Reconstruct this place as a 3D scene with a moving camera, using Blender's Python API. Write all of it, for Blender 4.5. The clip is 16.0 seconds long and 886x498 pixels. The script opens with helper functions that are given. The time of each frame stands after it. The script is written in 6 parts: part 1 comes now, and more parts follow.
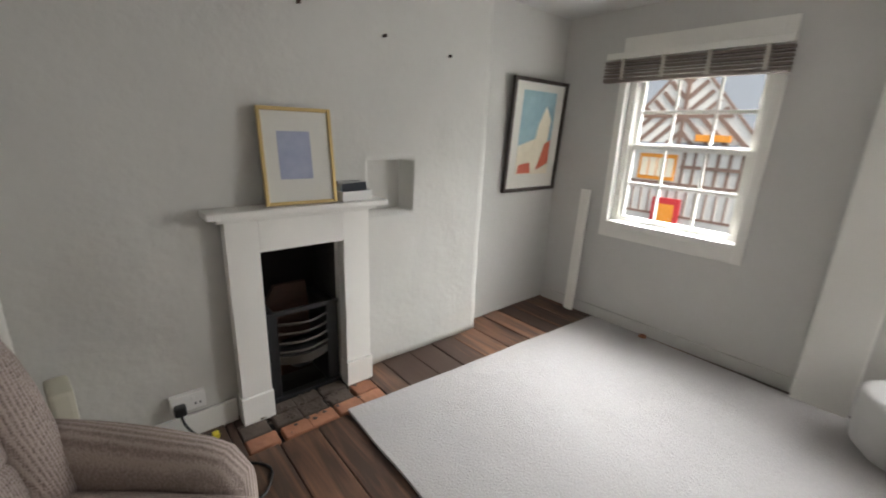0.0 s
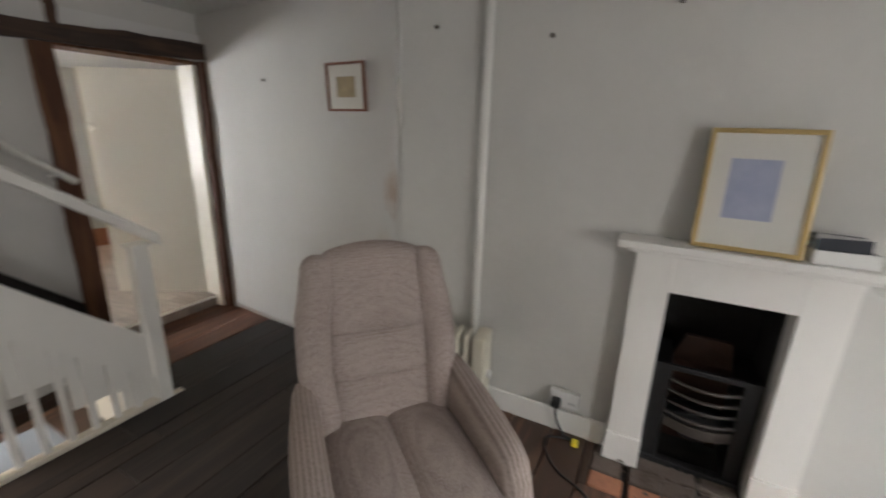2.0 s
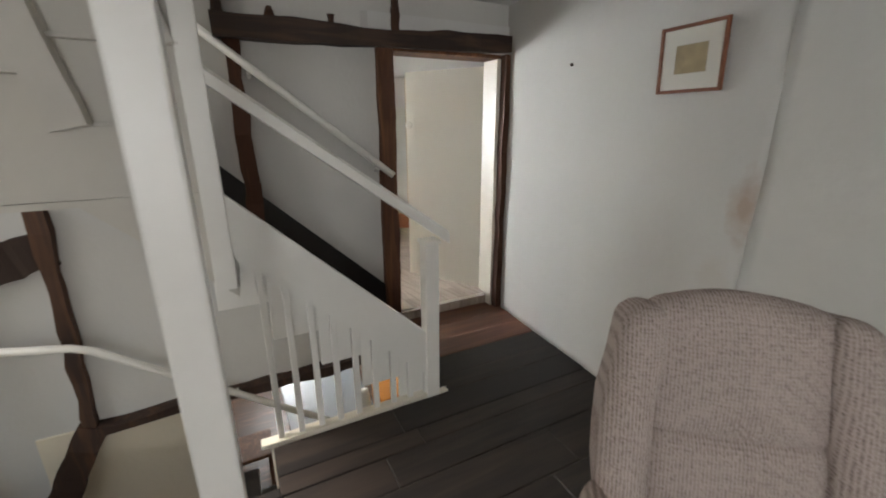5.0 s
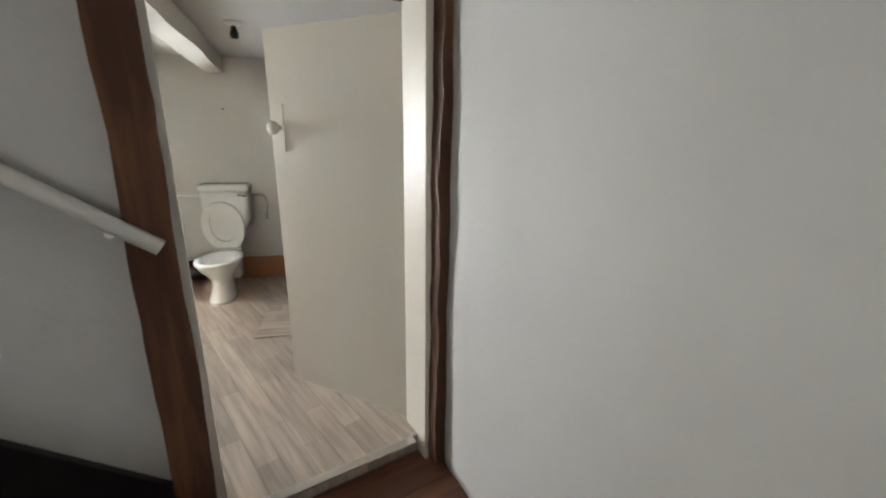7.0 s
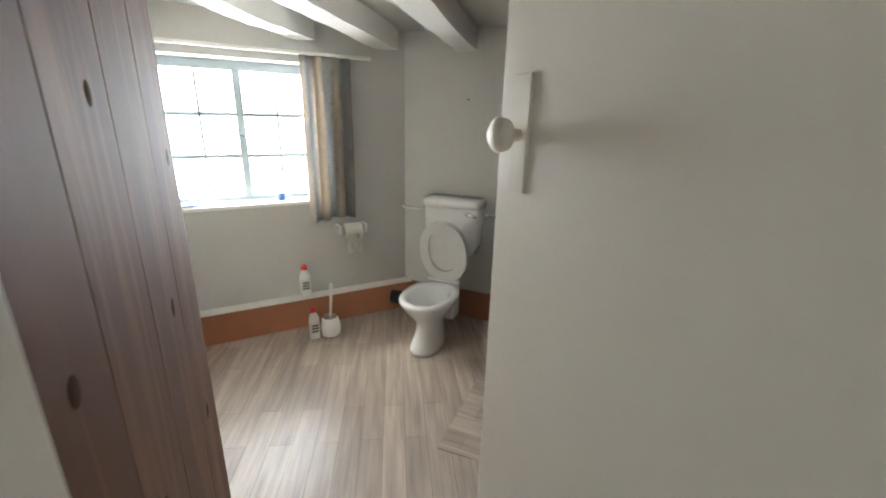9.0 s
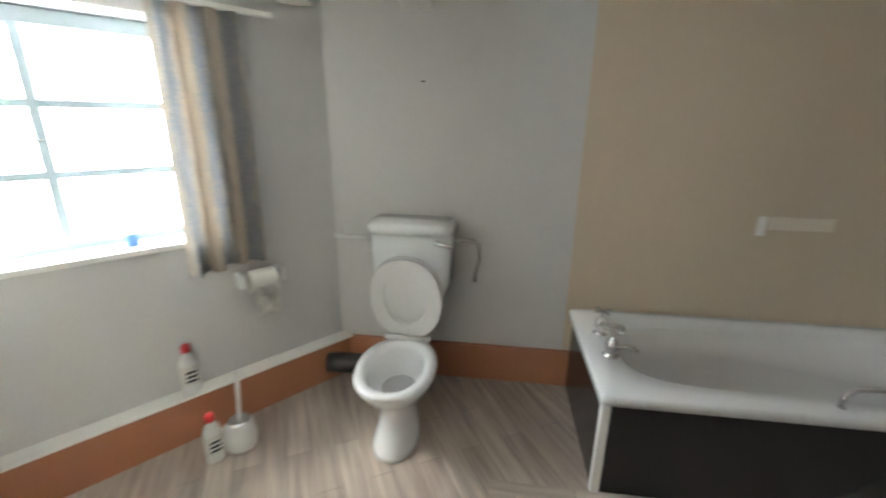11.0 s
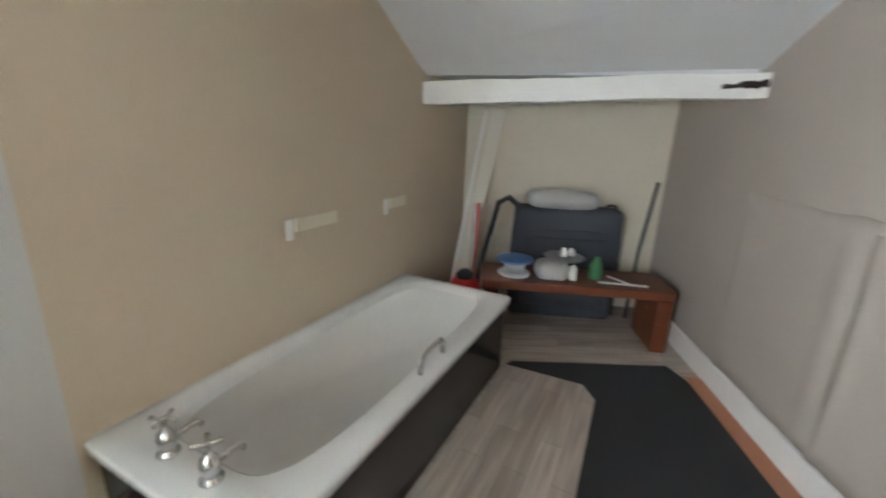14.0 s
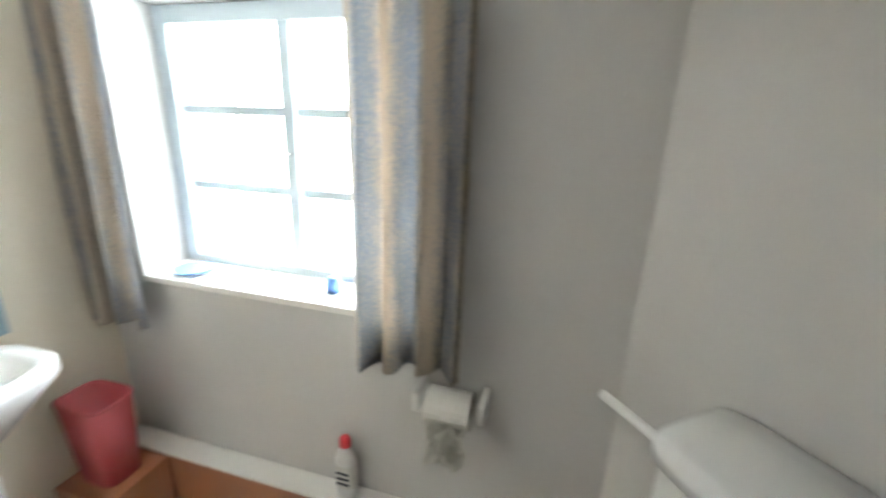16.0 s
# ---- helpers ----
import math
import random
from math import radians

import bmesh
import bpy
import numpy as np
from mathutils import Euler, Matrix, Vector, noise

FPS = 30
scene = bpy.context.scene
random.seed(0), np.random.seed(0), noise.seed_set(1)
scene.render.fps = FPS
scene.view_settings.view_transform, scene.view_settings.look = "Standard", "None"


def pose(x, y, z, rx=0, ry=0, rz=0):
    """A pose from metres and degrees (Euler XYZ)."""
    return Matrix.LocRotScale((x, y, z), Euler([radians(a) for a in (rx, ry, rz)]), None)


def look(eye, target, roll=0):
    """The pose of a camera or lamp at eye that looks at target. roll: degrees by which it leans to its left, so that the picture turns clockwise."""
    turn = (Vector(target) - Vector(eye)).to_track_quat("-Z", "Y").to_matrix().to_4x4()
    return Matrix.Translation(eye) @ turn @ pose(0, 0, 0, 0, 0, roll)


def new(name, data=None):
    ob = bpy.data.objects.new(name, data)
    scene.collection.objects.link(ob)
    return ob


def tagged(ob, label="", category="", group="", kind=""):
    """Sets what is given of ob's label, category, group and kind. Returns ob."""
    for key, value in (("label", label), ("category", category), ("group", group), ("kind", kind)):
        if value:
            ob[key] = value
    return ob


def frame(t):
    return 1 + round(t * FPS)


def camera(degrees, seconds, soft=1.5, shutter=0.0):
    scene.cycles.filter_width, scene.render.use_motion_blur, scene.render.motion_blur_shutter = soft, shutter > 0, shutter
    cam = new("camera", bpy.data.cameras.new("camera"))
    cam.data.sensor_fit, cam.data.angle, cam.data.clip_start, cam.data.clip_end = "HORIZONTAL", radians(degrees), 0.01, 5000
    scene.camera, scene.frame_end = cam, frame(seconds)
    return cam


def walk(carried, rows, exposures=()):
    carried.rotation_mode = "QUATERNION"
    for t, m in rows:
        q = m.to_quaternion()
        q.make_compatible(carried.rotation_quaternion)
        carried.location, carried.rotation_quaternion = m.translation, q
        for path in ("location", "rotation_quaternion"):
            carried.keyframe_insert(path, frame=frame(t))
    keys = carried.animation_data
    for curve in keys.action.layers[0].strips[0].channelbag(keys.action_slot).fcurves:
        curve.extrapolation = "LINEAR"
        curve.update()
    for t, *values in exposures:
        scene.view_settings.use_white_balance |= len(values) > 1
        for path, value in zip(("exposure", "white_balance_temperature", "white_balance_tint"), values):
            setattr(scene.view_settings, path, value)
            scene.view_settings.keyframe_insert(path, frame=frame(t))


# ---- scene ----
cam = camera(94.1, 16.0, soft=1.9, shutter=0.4)
PATH = [
    (0, (-0.71, -2.072, 1.487), (0.54, -0.611, 0.936), 2.2),
    (0.5, (-0.528, -2.083, 1.512), (0.379, -0.394, 0.94), 2.6),
    (1, (-0.35, -2.112, 1.534), (0.06, -0.244, 0.947), 2.4),
    (1.5, (-0.261, -2.02, 1.542), (-0.482, -0.121, 0.956), 2.1),
    (2, (-0.255, -1.965, 1.537), (-1.14, -0.262, 0.972), 1.7),
    (2.5, (-0.23, -1.907, 1.544), (-1.664, -0.641, 0.962), 1.1),
    (3, (-0.208, -1.948, 1.534), (-1.914, -1.107, 0.917), 0.2),
    (5.5, (-1.041, -1.596, 1.475), (-2.734, -0.69, 0.913), -0.5),
    (6, (-1.389, -1.376, 1.456), (-2.964, -0.268, 0.915), -0.5),
    (6.5, (-1.762, -1.117, 1.456), (-3.232, 0.13, 0.921), -0.1),
    (7, (-2.076, -0.726, 1.471), (-3.693, 0.311, 0.916), 0.8),
    (7.5, (-2.449, -0.484, 1.454), (-4.238, 0.216, 0.9), 1.6),
    (8, (-2.816, -0.339, 1.499), (-4.721, -0.134, 0.924), 1.9),
    (10.5, (-4.017, -0.655, 1.47), (-5.919, -0.76, 0.858), 1.3),
    (11, (-4.223, -0.713, 1.44), (-6.078, -0.254, 0.851), 0.6),
    (11.5, (-4.4, -0.626, 1.427), (-5.997, 0.443, 0.874), -0.3),
    (12, (-4.565, -0.588, 1.445), (-5.63, 1.013, 0.894), 0.3),
    (12.5, (-4.729, -0.58, 1.467), (-5.2, 1.286, 0.924), 1.1),
    (13, (-4.799, -0.582, 1.468), (-4.817, 1.341, 0.918), 2.0),
    (13.5, (-4.796, -0.565, 1.457), (-4.662, 1.348, 0.888), 2.7),
    (14, (-4.838, -0.494, 1.434), (-5.018, 1.419, 0.88), 2.3),
    (14.5, (-4.947, -0.307, 1.435), (-5.965, 1.343, 0.945), 2.5),
    (14.7, (-4.973, -0.245, 1.477), (-6.371, 1.089, 0.961), 1.0),
    (15, (-5.087, -0.272, 1.392), (-6.887, 0.523, 1.033), 1.7),
    (15.5, (-5.238, -0.334, 1.436), (-7.148, -0.749, 1.016), 2.5),
    (16, (-5.436, -0.452, 1.479), (-6.781, -1.809, 0.887), 2.1),
]
walk(cam, [(t, look(eye, target, roll)) for t, eye, target, roll in PATH],
     exposures=[(0, 0.6, 6600, 11), (1.5, 0.52, 6600, 13), (2.5, 0.75, 6600, 12), (5.5, 0.88, 6500, 10), (6.5, 0.85, 6500, 10), (8.0, 0.46, 6500, 11), (10.5, 0.5, 6000, 8), (11.0, 0.75, 6000, 8), (11.8, 1.1, 6050, 9), (13.0, 0.85, 6050, 9), (14.5, 1.25, 6000, 8), (15.3, 1.0, 5900, 6), (16.0, 0.76, 6050, 9)])

# ---- world and light ----
SKY = bpy.data.worlds.new("overcast_sky")
scene.world = SKY
SKY.use_nodes = True
_n = SKY.node_tree.nodes
_sky = _n.new("ShaderNodeTexSky")
_sky.sky_type, _sky.sun_disc = "NISHITA", False
_sky.sun_elevation, _sky.sun_rotation = radians(48), radians(200)
_sky.air_density, _sky.dust_density = 2.0, 5.0
SKY.node_tree.links.new(_sky.outputs[0], _n["Background"].inputs[0])
_n["Background"].inputs[1].default_value = 0.15


def lamp(name, kind, m, energy, color=(1, 1, 1), size=(1, 1), angle=0.2, label=""):
    data = bpy.data.lights.new(name, kind)
    data.energy, data.color = energy, color
    if kind == "AREA":
        data.shape, data.size, data.size_y = "RECTANGLE", size[0], size[1]
    if kind == "SUN":
        data.angle = angle
    ob = new(name, data)
    ob.matrix_world = m
    return ob


lamp("sun", "SUN", look((-5, -14, 17), (0, 0, 0)), 2.8, (1, 0.97, 0.93), angle=radians(15))
# daylight of the bedroom and bathroom window openings
lamp("bedroom_window_daylight", "AREA", look((4.6, -0.7, 4.0), (1.0, -0.8, 0.6)), 1400, (0.95, 0.98, 1), (4.0, 3.0))
# added lamp in an assumed second opening that is never in view
lamp("unseen_window_fill", "AREA", look((2.40, -2.75, 1.4), (-1, -1.8, 0.9)), 20, (0.96, 0.98, 1), (0.8, 1.0))
lamp("bathroom_window_daylight", "AREA", pose(-6.38, -0.758, 0.094, 0, 0, -60) @ look((1.2, -0.62, 1.02), (1.17, 1.5, 0.95)), 240, (0.95, 0.98, 1), (1.75, 1.7))
# added fill high in the stairwell to brighten the landing; no window stands there
lamp("stairwell_fill", "AREA", look((-2.9, -3.15, 2.9), (-2.6, -1.2, 0.6)), 2.5, (0.98, 0.98, 1), (0.7, 0.5))
# added unseen lamp for supposed daylight in the room below; no window is built
lamp("lower_room_fill", "AREA", look((-7.3, -1.4, -1.0), (-4.6, -1.2, -1.8)), 35, (0.95, 0.98, 1), (0.7, 0.7))


# ---- materials ----
def mat(name, color, rough=0.6, metal=0.0, grain=30.0, vary=0.12, bump=0.15, big=2.5, stain=0.1, coords="Object", dist=0.004, dark=None, spec=0.5):
    """A node material: base colour with variation at two scales and a fine relief."""
    m = bpy.data.materials.new(name)
    m.use_nodes = True
    nt, b = m.node_tree, m.node_tree.nodes["Principled BSDF"]
    N, L = nt.nodes.new, nt.links.new
    tc = N("ShaderNodeTexCoord")
    out = tc.outputs[coords]
    fine, wide = N("ShaderNodeTexNoise"), N("ShaderNodeTexNoise")
    fine.inputs["Scale"].default_value, fine.inputs["Detail"].default_value = grain, 6
    wide.inputs["Scale"].default_value, wide.inputs["Detail"].default_value = big, 5
    for k in (fine, wide):
        L(out, k.inputs["Vector"])
    c2 = dark or tuple(c * 0.72 for c in color)
    mixed = N("ShaderNodeMix")
    mixed.data_type = "RGBA"
    mixed.inputs[6].default_value, mixed.inputs[7].default_value = (*color, 1), (*c2, 1)
    mr = N("ShaderNodeMath")
    mr.operation = "MULTIPLY_ADD"
    L(fine.outputs["Fac"], mr.inputs[0])
    mr.inputs[1].default_value = vary * 2
    mw = N("ShaderNodeMath")
    mw.operation = "MULTIPLY_ADD"
    L(wide.outputs["Fac"], mw.inputs[0])
    mw.inputs[1].default_value, mw.inputs[2].default_value = stain * 3, -stain * 1.1 - vary * 0.6
    L(mw.outputs[0], mr.inputs[2])
    mr.use_clamp = True
    L(mr.outputs[0], mixed.inputs[0])
    L(mixed.outputs[2], b.inputs["Base Color"])
    b.inputs["Roughness"].default_value, b.inputs["Metallic"].default_value = rough, metal
    b.inputs["Specular IOR Level"].default_value = spec
    if bump:
        add = N("ShaderNodeMath")
        add.operation = "MULTIPLY_ADD"
        L(wide.outputs["Fac"], add.inputs[0])
        add.inputs[1].default_value = 3.0
        L(fine.outputs["Fac"], add.inputs[2])
        bp = N("ShaderNodeBump")
        bp.inputs["Strength"].default_value, bp.inputs["Distance"].default_value = bump, dist
        L(add.outputs[0], bp.inputs["Height"])
        L(bp.outputs[0], b.inputs["Normal"])
    return m


def wood(name, color, dark, rough=0.55, along="Y", scale=1.0, bump=0.25, random_tone=0.35):
    """Timber with stretched grain along one object axis, each piece a little different."""
    m = bpy.data.materials.new(name)
    m.use_nodes = True
    nt, b = m.node_tree, m.node_tree.nodes["Principled BSDF"]
    N, L = nt.nodes.new, nt.links.new
    tc, mp, info = N("ShaderNodeTexCoord"), N("ShaderNodeMapping"), N("ShaderNodeObjectInfo")
    s = {"X": (1.2, 14, 14), "Y": (14, 1.2, 14), "Z": (14, 14, 1.2)}[along]
    mp.inputs["Scale"].default_value = tuple(k * scale for k in s)
    L(tc.outputs["Object"], mp.inputs["Vector"])
    sh = N("ShaderNodeVectorMath")
    sh.operation = "MULTIPLY_ADD"
    cm = N("ShaderNodeCombineXYZ")
    for i in range(3):
        L(info.outputs["Random"], cm.inputs[i])
    L(cm.outputs[0], sh.inputs[0])
    sh.inputs[1].default_value = (37, 51, 23)
    L(mp.outputs[0], sh.inputs[2])
    g, w = N("ShaderNodeTexNoise"), N("ShaderNodeTexNoise")
    g.inputs["Scale"].default_value, g.inputs["Detail"].default_value, g.inputs["Distortion"].default_value = 1.6, 8, 0.6
    w.inputs["Scale"].default_value = 0.35
    L(sh.outputs[0], g.inputs["Vector"])
    L(sh.outputs[0], w.inputs["Vector"])
    a = N("ShaderNodeMath")
    a.operation = "MULTIPLY_ADD"
    L(info.outputs["Random"], a.inputs[0])
    a.inputs[1].default_value = random_tone
    L(g.outputs["Fac"], a.inputs[2])
    a2 = N("ShaderNodeMath")
    a2.operation = "MULTIPLY_ADD"
    L(w.outputs["Fac"], a2.inputs[0])
    a2.inputs[1].default_value = 0.5
    L(a.outputs[0], a2.inputs[2])
    r = N("ShaderNodeValToRGB")
    r.color_ramp.elements[0].position, r.color_ramp.elements[0].color = 0.55, (*color, 1)
    r.color_ramp.elements[1].position, r.color_ramp.elements[1].color = 1.15 if random_tone < 0.5 else 1.0, (*dark, 1)
    L(a2.outputs[0], r.inputs[0])
    L(r.outputs[0], b.inputs["Base Color"])
    b.inputs["Roughness"].default_value = rough
    bp = N("ShaderNodeBump")
    bp.inputs["Strength"].default_value, bp.inputs["Distance"].default_value = bump, 0.003
    L(g.outputs["Fac"], bp.inputs["Height"])
    L(bp.outputs[0], b.inputs["Normal"])
    return m


def glass(name):
    m = bpy.data.materials.new(name)
    m.use_nodes = True
    b = m.node_tree.nodes["Principled BSDF"]
    b.inputs["Transmission Weight"].default_value, b.inputs["Roughness"].default_value, b.inputs["IOR"].default_value = 1.0, 0.02, 1.1
    b.inputs["Base Color"].default_value = (0.96, 0.98, 0.98, 1)
    return m


def glow(name, color, strength):
    m = bpy.data.materials.new(name)
    m.use_nodes = True
    b = m.node_tree.nodes["Principled BSDF"]
    b.inputs["Emission Color"].default_value, b.inputs["Emission Strength"].default_value = (*color, 1), strength
    return m


PLASTER = mat("limewashed_plaster", (0.61, 0.595, 0.565), 0.85, grain=40, vary=0.06, bump=0.25, big=2.6, stain=0.12, dist=0.006)
ROUGH_PLASTER = mat("lumpy_plaster", (0.63, 0.615, 0.575), 0.88, grain=26, vary=0.07, bump=0.38, big=4.0, stain=0.13, dist=0.007)
CEIL = mat("ceiling_paint", (0.66, 0.65, 0.63), 0.9, grain=60, vary=0.04, bump=0.3, stain=0.05)
TAN = mat("tan_distemper", (0.62, 0.515, 0.38), 0.85, grain=40, vary=0.05, bump=0.2, big=2.0, stain=0.1, dark=(0.50, 0.41, 0.31))
CREAM = mat("cream_wall", (0.76, 0.69, 0.56), 0.8, grain=40, vary=0.06, bump=0.3, stain=0.08)
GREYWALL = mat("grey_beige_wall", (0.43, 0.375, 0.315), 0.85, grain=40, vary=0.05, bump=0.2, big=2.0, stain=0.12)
GLOSS = mat("white_gloss_paint", (0.85, 0.83, 0.78), 0.35, grain=25, vary=0.05, bump=0.12, stain=0.07)
CREAMPAINT = mat("cream_gloss_paint", (0.80, 0.75, 0.64), 0.4, grain=14, vary=0.05, bump=0.12, stain=0.06)
OAK = wood("dark_oak", (0.13, 0.055, 0.024), (0.03, 0.014, 0.008), 0.75, "Z", bump=0.6)
OAKH = wood("dark_oak_beam", (0.11, 0.055, 0.03), (0.03, 0.016, 0.01), 0.65, "Y", bump=0.6)
REDOAK = wood("stained_brown_post", (0.23, 0.095, 0.036), (0.075, 0.028, 0.012), 0.78, "Z", bump=0.5)
BOARD = wood("worn_floorboard", (0.25, 0.12, 0.065), (0.05, 0.027, 0.018), 0.5, "Y", bump=0.5, random_tone=0.55)
DARKBOARD = wood("black_stained_board", (0.036, 0.024, 0.018), (0.010, 0.007, 0.006), 0.55, "Y", bump=0.4)
REDBOARD = wood("red_brown_board", (0.24, 0.10, 0.055), (0.10, 0.04, 0.022), 0.42, "Y", bump=0.4)
KNOT = mat("dull_pine_knot", (0.06, 0.03, 0.015), 0.97, grain=60, vary=0.2, spec=0.1)
PINE = wood("knotty_pine", (0.20, 0.09, 0.038), (0.085, 0.033, 0.014), 0.7, "Z", bump=0.3)
BENCHWOOD = wood("red_brown_bench_wood", (0.30, 0.09, 0.035), (0.13, 0.035, 0.014), 0.35, "X", bump=0.2)
BRICK = mat("hearth_brick", (0.36, 0.15, 0.08), 0.85, grain=40, vary=0.25, bump=0.8, big=9, stain=0.25, dark=(0.12, 0.06, 0.04))
SOOT = mat("sooty_brick", (0.014, 0.012, 0.011), 0.9, grain=30, vary=0.2, bump=0.7, big=8)
FIREBACK = mat("sooted_fireback", (0.055, 0.022, 0.012), 0.9, grain=30, vary=0.3, bump=0.6, big=9, stain=0.4, dark=(0.02, 0.015, 0.012))
IRON = mat("black_cast_iron", (0.02, 0.02, 0.021), 0.45, 0.4, grain=80, vary=0.15, bump=0.3, stain=0.1)
# paler than the cast iron: the light that the bars catch is in the colour
GRATE = mat("highlit_iron_bar", (0.10, 0.09, 0.08), 0.4, 0.7, grain=60, vary=0.3, bump=0.3, stain=0.3)
ASH = mat("ash_and_rubble", (0.10, 0.075, 0.06), 0.95, grain=60, vary=0.3, bump=0.9, big=14, stain=0.3)
RUG = mat("pale_grey_rug", (0.47, 0.45, 0.44), 0.95, grain=95, vary=0.4, bump=1.0, big=2.5, stain=0.08, dist=0.006)
GILT = mat("gilt_frame", (0.55, 0.40, 0.17), 0.35, 0.6, grain=40, vary=0.1, bump=0.1)
BLACKFRAME = mat("dark_brown_frame", (0.05, 0.035, 0.028), 0.4, grain=30, vary=0.1, bump=0.1)
REDFRAME = mat("mahogany_frame", (0.20, 0.065, 0.03), 0.4, grain=30, vary=0.12, bump=0.1)
MOUNT = mat("cream_mount_card", (0.70, 0.68, 0.62), 0.8, grain=90, vary=0.03, bump=0)
PAPERBLUE = mat("blue_grey_print", (0.42, 0.44, 0.55), 0.7, grain=26, vary=0.35, bump=0, big=9, stain=0.3, dark=(0.25, 0.29, 0.44))
PRINT_TEAL = mat("teal_print", (0.34, 0.50, 0.54), 0.6, grain=14, vary=0.3, bump=0, big=6, stain=0.3, dark=(0.14, 0.27, 0.34))
PRINT_CREAM = mat("cream_print", (0.78, 0.71, 0.56), 0.6, grain=14, vary=0.2, bump=0, big=7, stain=0.2, dark=(0.5, 0.42, 0.30))
PRINT_RED = mat("red_print", (0.60, 0.13, 0.07), 0.6, grain=14, vary=0.2, bump=0, stain=0.2)
SEPIA = mat("sepia_print", (0.46, 0.36, 0.20), 0.7, grain=22, vary=0.3, bump=0, big=12, stain=0.35, dark=(0.12, 0.11, 0.08))
WHITEPLASTIC = mat("white_plastic", (0.78, 0.77, 0.74), 0.4, grain=20, vary=0.03, bump=0.03)
BLACKPLASTIC = mat("black_plastic", (0.02, 0.02, 0.02), 0.4, grain=20, vary=0.1, bump=0.05)
YELLOW = mat("yellow_tag", (0.75, 0.62, 0.05), 0.5, bump=0)
HEATER = mat("cream_enamel_metal", (0.66, 0.62, 0.50), 0.4, grain=20, vary=0.05, bump=0.05)
CERAMIC = mat("white_vitreous_china", (0.82, 0.82, 0.80), 0.12, grain=10, vary=0.03, bump=0.02, stain=0.04)
ENAMEL = mat("white_enamel", (0.88, 0.88, 0.86), 0.14, grain=8, vary=0.03, bump=0.03, stain=0.05)
BATHPANEL = mat("black_bath_panel", (0.025, 0.023, 0.024), 0.22, grain=8, vary=0.1, bump=0.05)
CHROME = mat("chrome", (0.72, 0.72, 0.72), 0.14, 1.0, grain=20, vary=0.08, bump=0.03)
SKIRT = mat("terracotta_gloss_paint", (0.40, 0.17, 0.09), 0.4, grain=20, vary=0.08, bump=0.2, stain=0.12)
BLACKMAT = mat("black_floor_felt", (0.022, 0.021, 0.022), 0.9, grain=120, vary=0.2, bump=0.4)
REDPLASTIC = mat("red_plastic", (0.62, 0.03, 0.035), 0.35, bump=0.03)
PINKPLASTIC = mat("dull_red_plastic", (0.45, 0.08, 0.09), 0.5, bump=0.05)
NAVY = mat("charcoal_case_fabric", (0.045, 0.05, 0.06), 0.85, grain=150, vary=0.2, bump=0.5)
GREYCLOTH = mat("pale_grey_cloth", (0.55, 0.54, 0.52), 0.9, grain=60, vary=0.1, bump=0.4)
BLUEPLASTIC = mat("blue_plastic", (0.12, 0.25, 0.55), 0.4, bump=0.05)
GREENGLASS = mat("green_bottle", (0.08, 0.22, 0.10), 0.25, bump=0.05)
CLEARPLASTIC = mat("cloudy_plastic", (0.50, 0.50, 0.48), 0.3, grain=30, vary=0.2, bump=0.3)
TILEBLUE = mat("blue_grey_tile", (0.34, 0.45, 0.52), 0.2, grain=12, vary=0.08, bump=0.05)
SLATE = mat("roof_slate", (0.19, 0.21, 0.24), 0.7, grain=30, vary=0.2, bump=0.5)
STREETWHITE = mat("white_render", (0.78, 0.77, 0.75), 0.85, grain=20, vary=0.08, bump=0.3)
STREETTIMBER = mat("street_timber", (0.24, 0.16, 0.13), 0.8, grain=20, vary=0.2, bump=0.4)
ORANGE = mat("orange_signboard", (0.75, 0.30, 0.04), 0.5, grain=10, vary=0.08, bump=0.05)
STREETRED = mat("red_door_paint", (0.55, 0.04, 0.05), 0.45, grain=10, vary=0.1, bump=0.05)
ASPHALT = mat("asphalt", (0.06, 0.06, 0.06), 0.9, grain=60, vary=0.2, bump=0.4)
GLASS = glass("window_glass")
BLINDCLOTH = mat("grey_brown_blind", (0.24, 0.20, 0.18), 0.85, grain=70, vary=0.2, bump=0.4)
BLINDTAPE = mat("pale_blind_tape", (0.52, 0.48, 0.42), 0.9, grain=90, vary=0.1, bump=0.2)


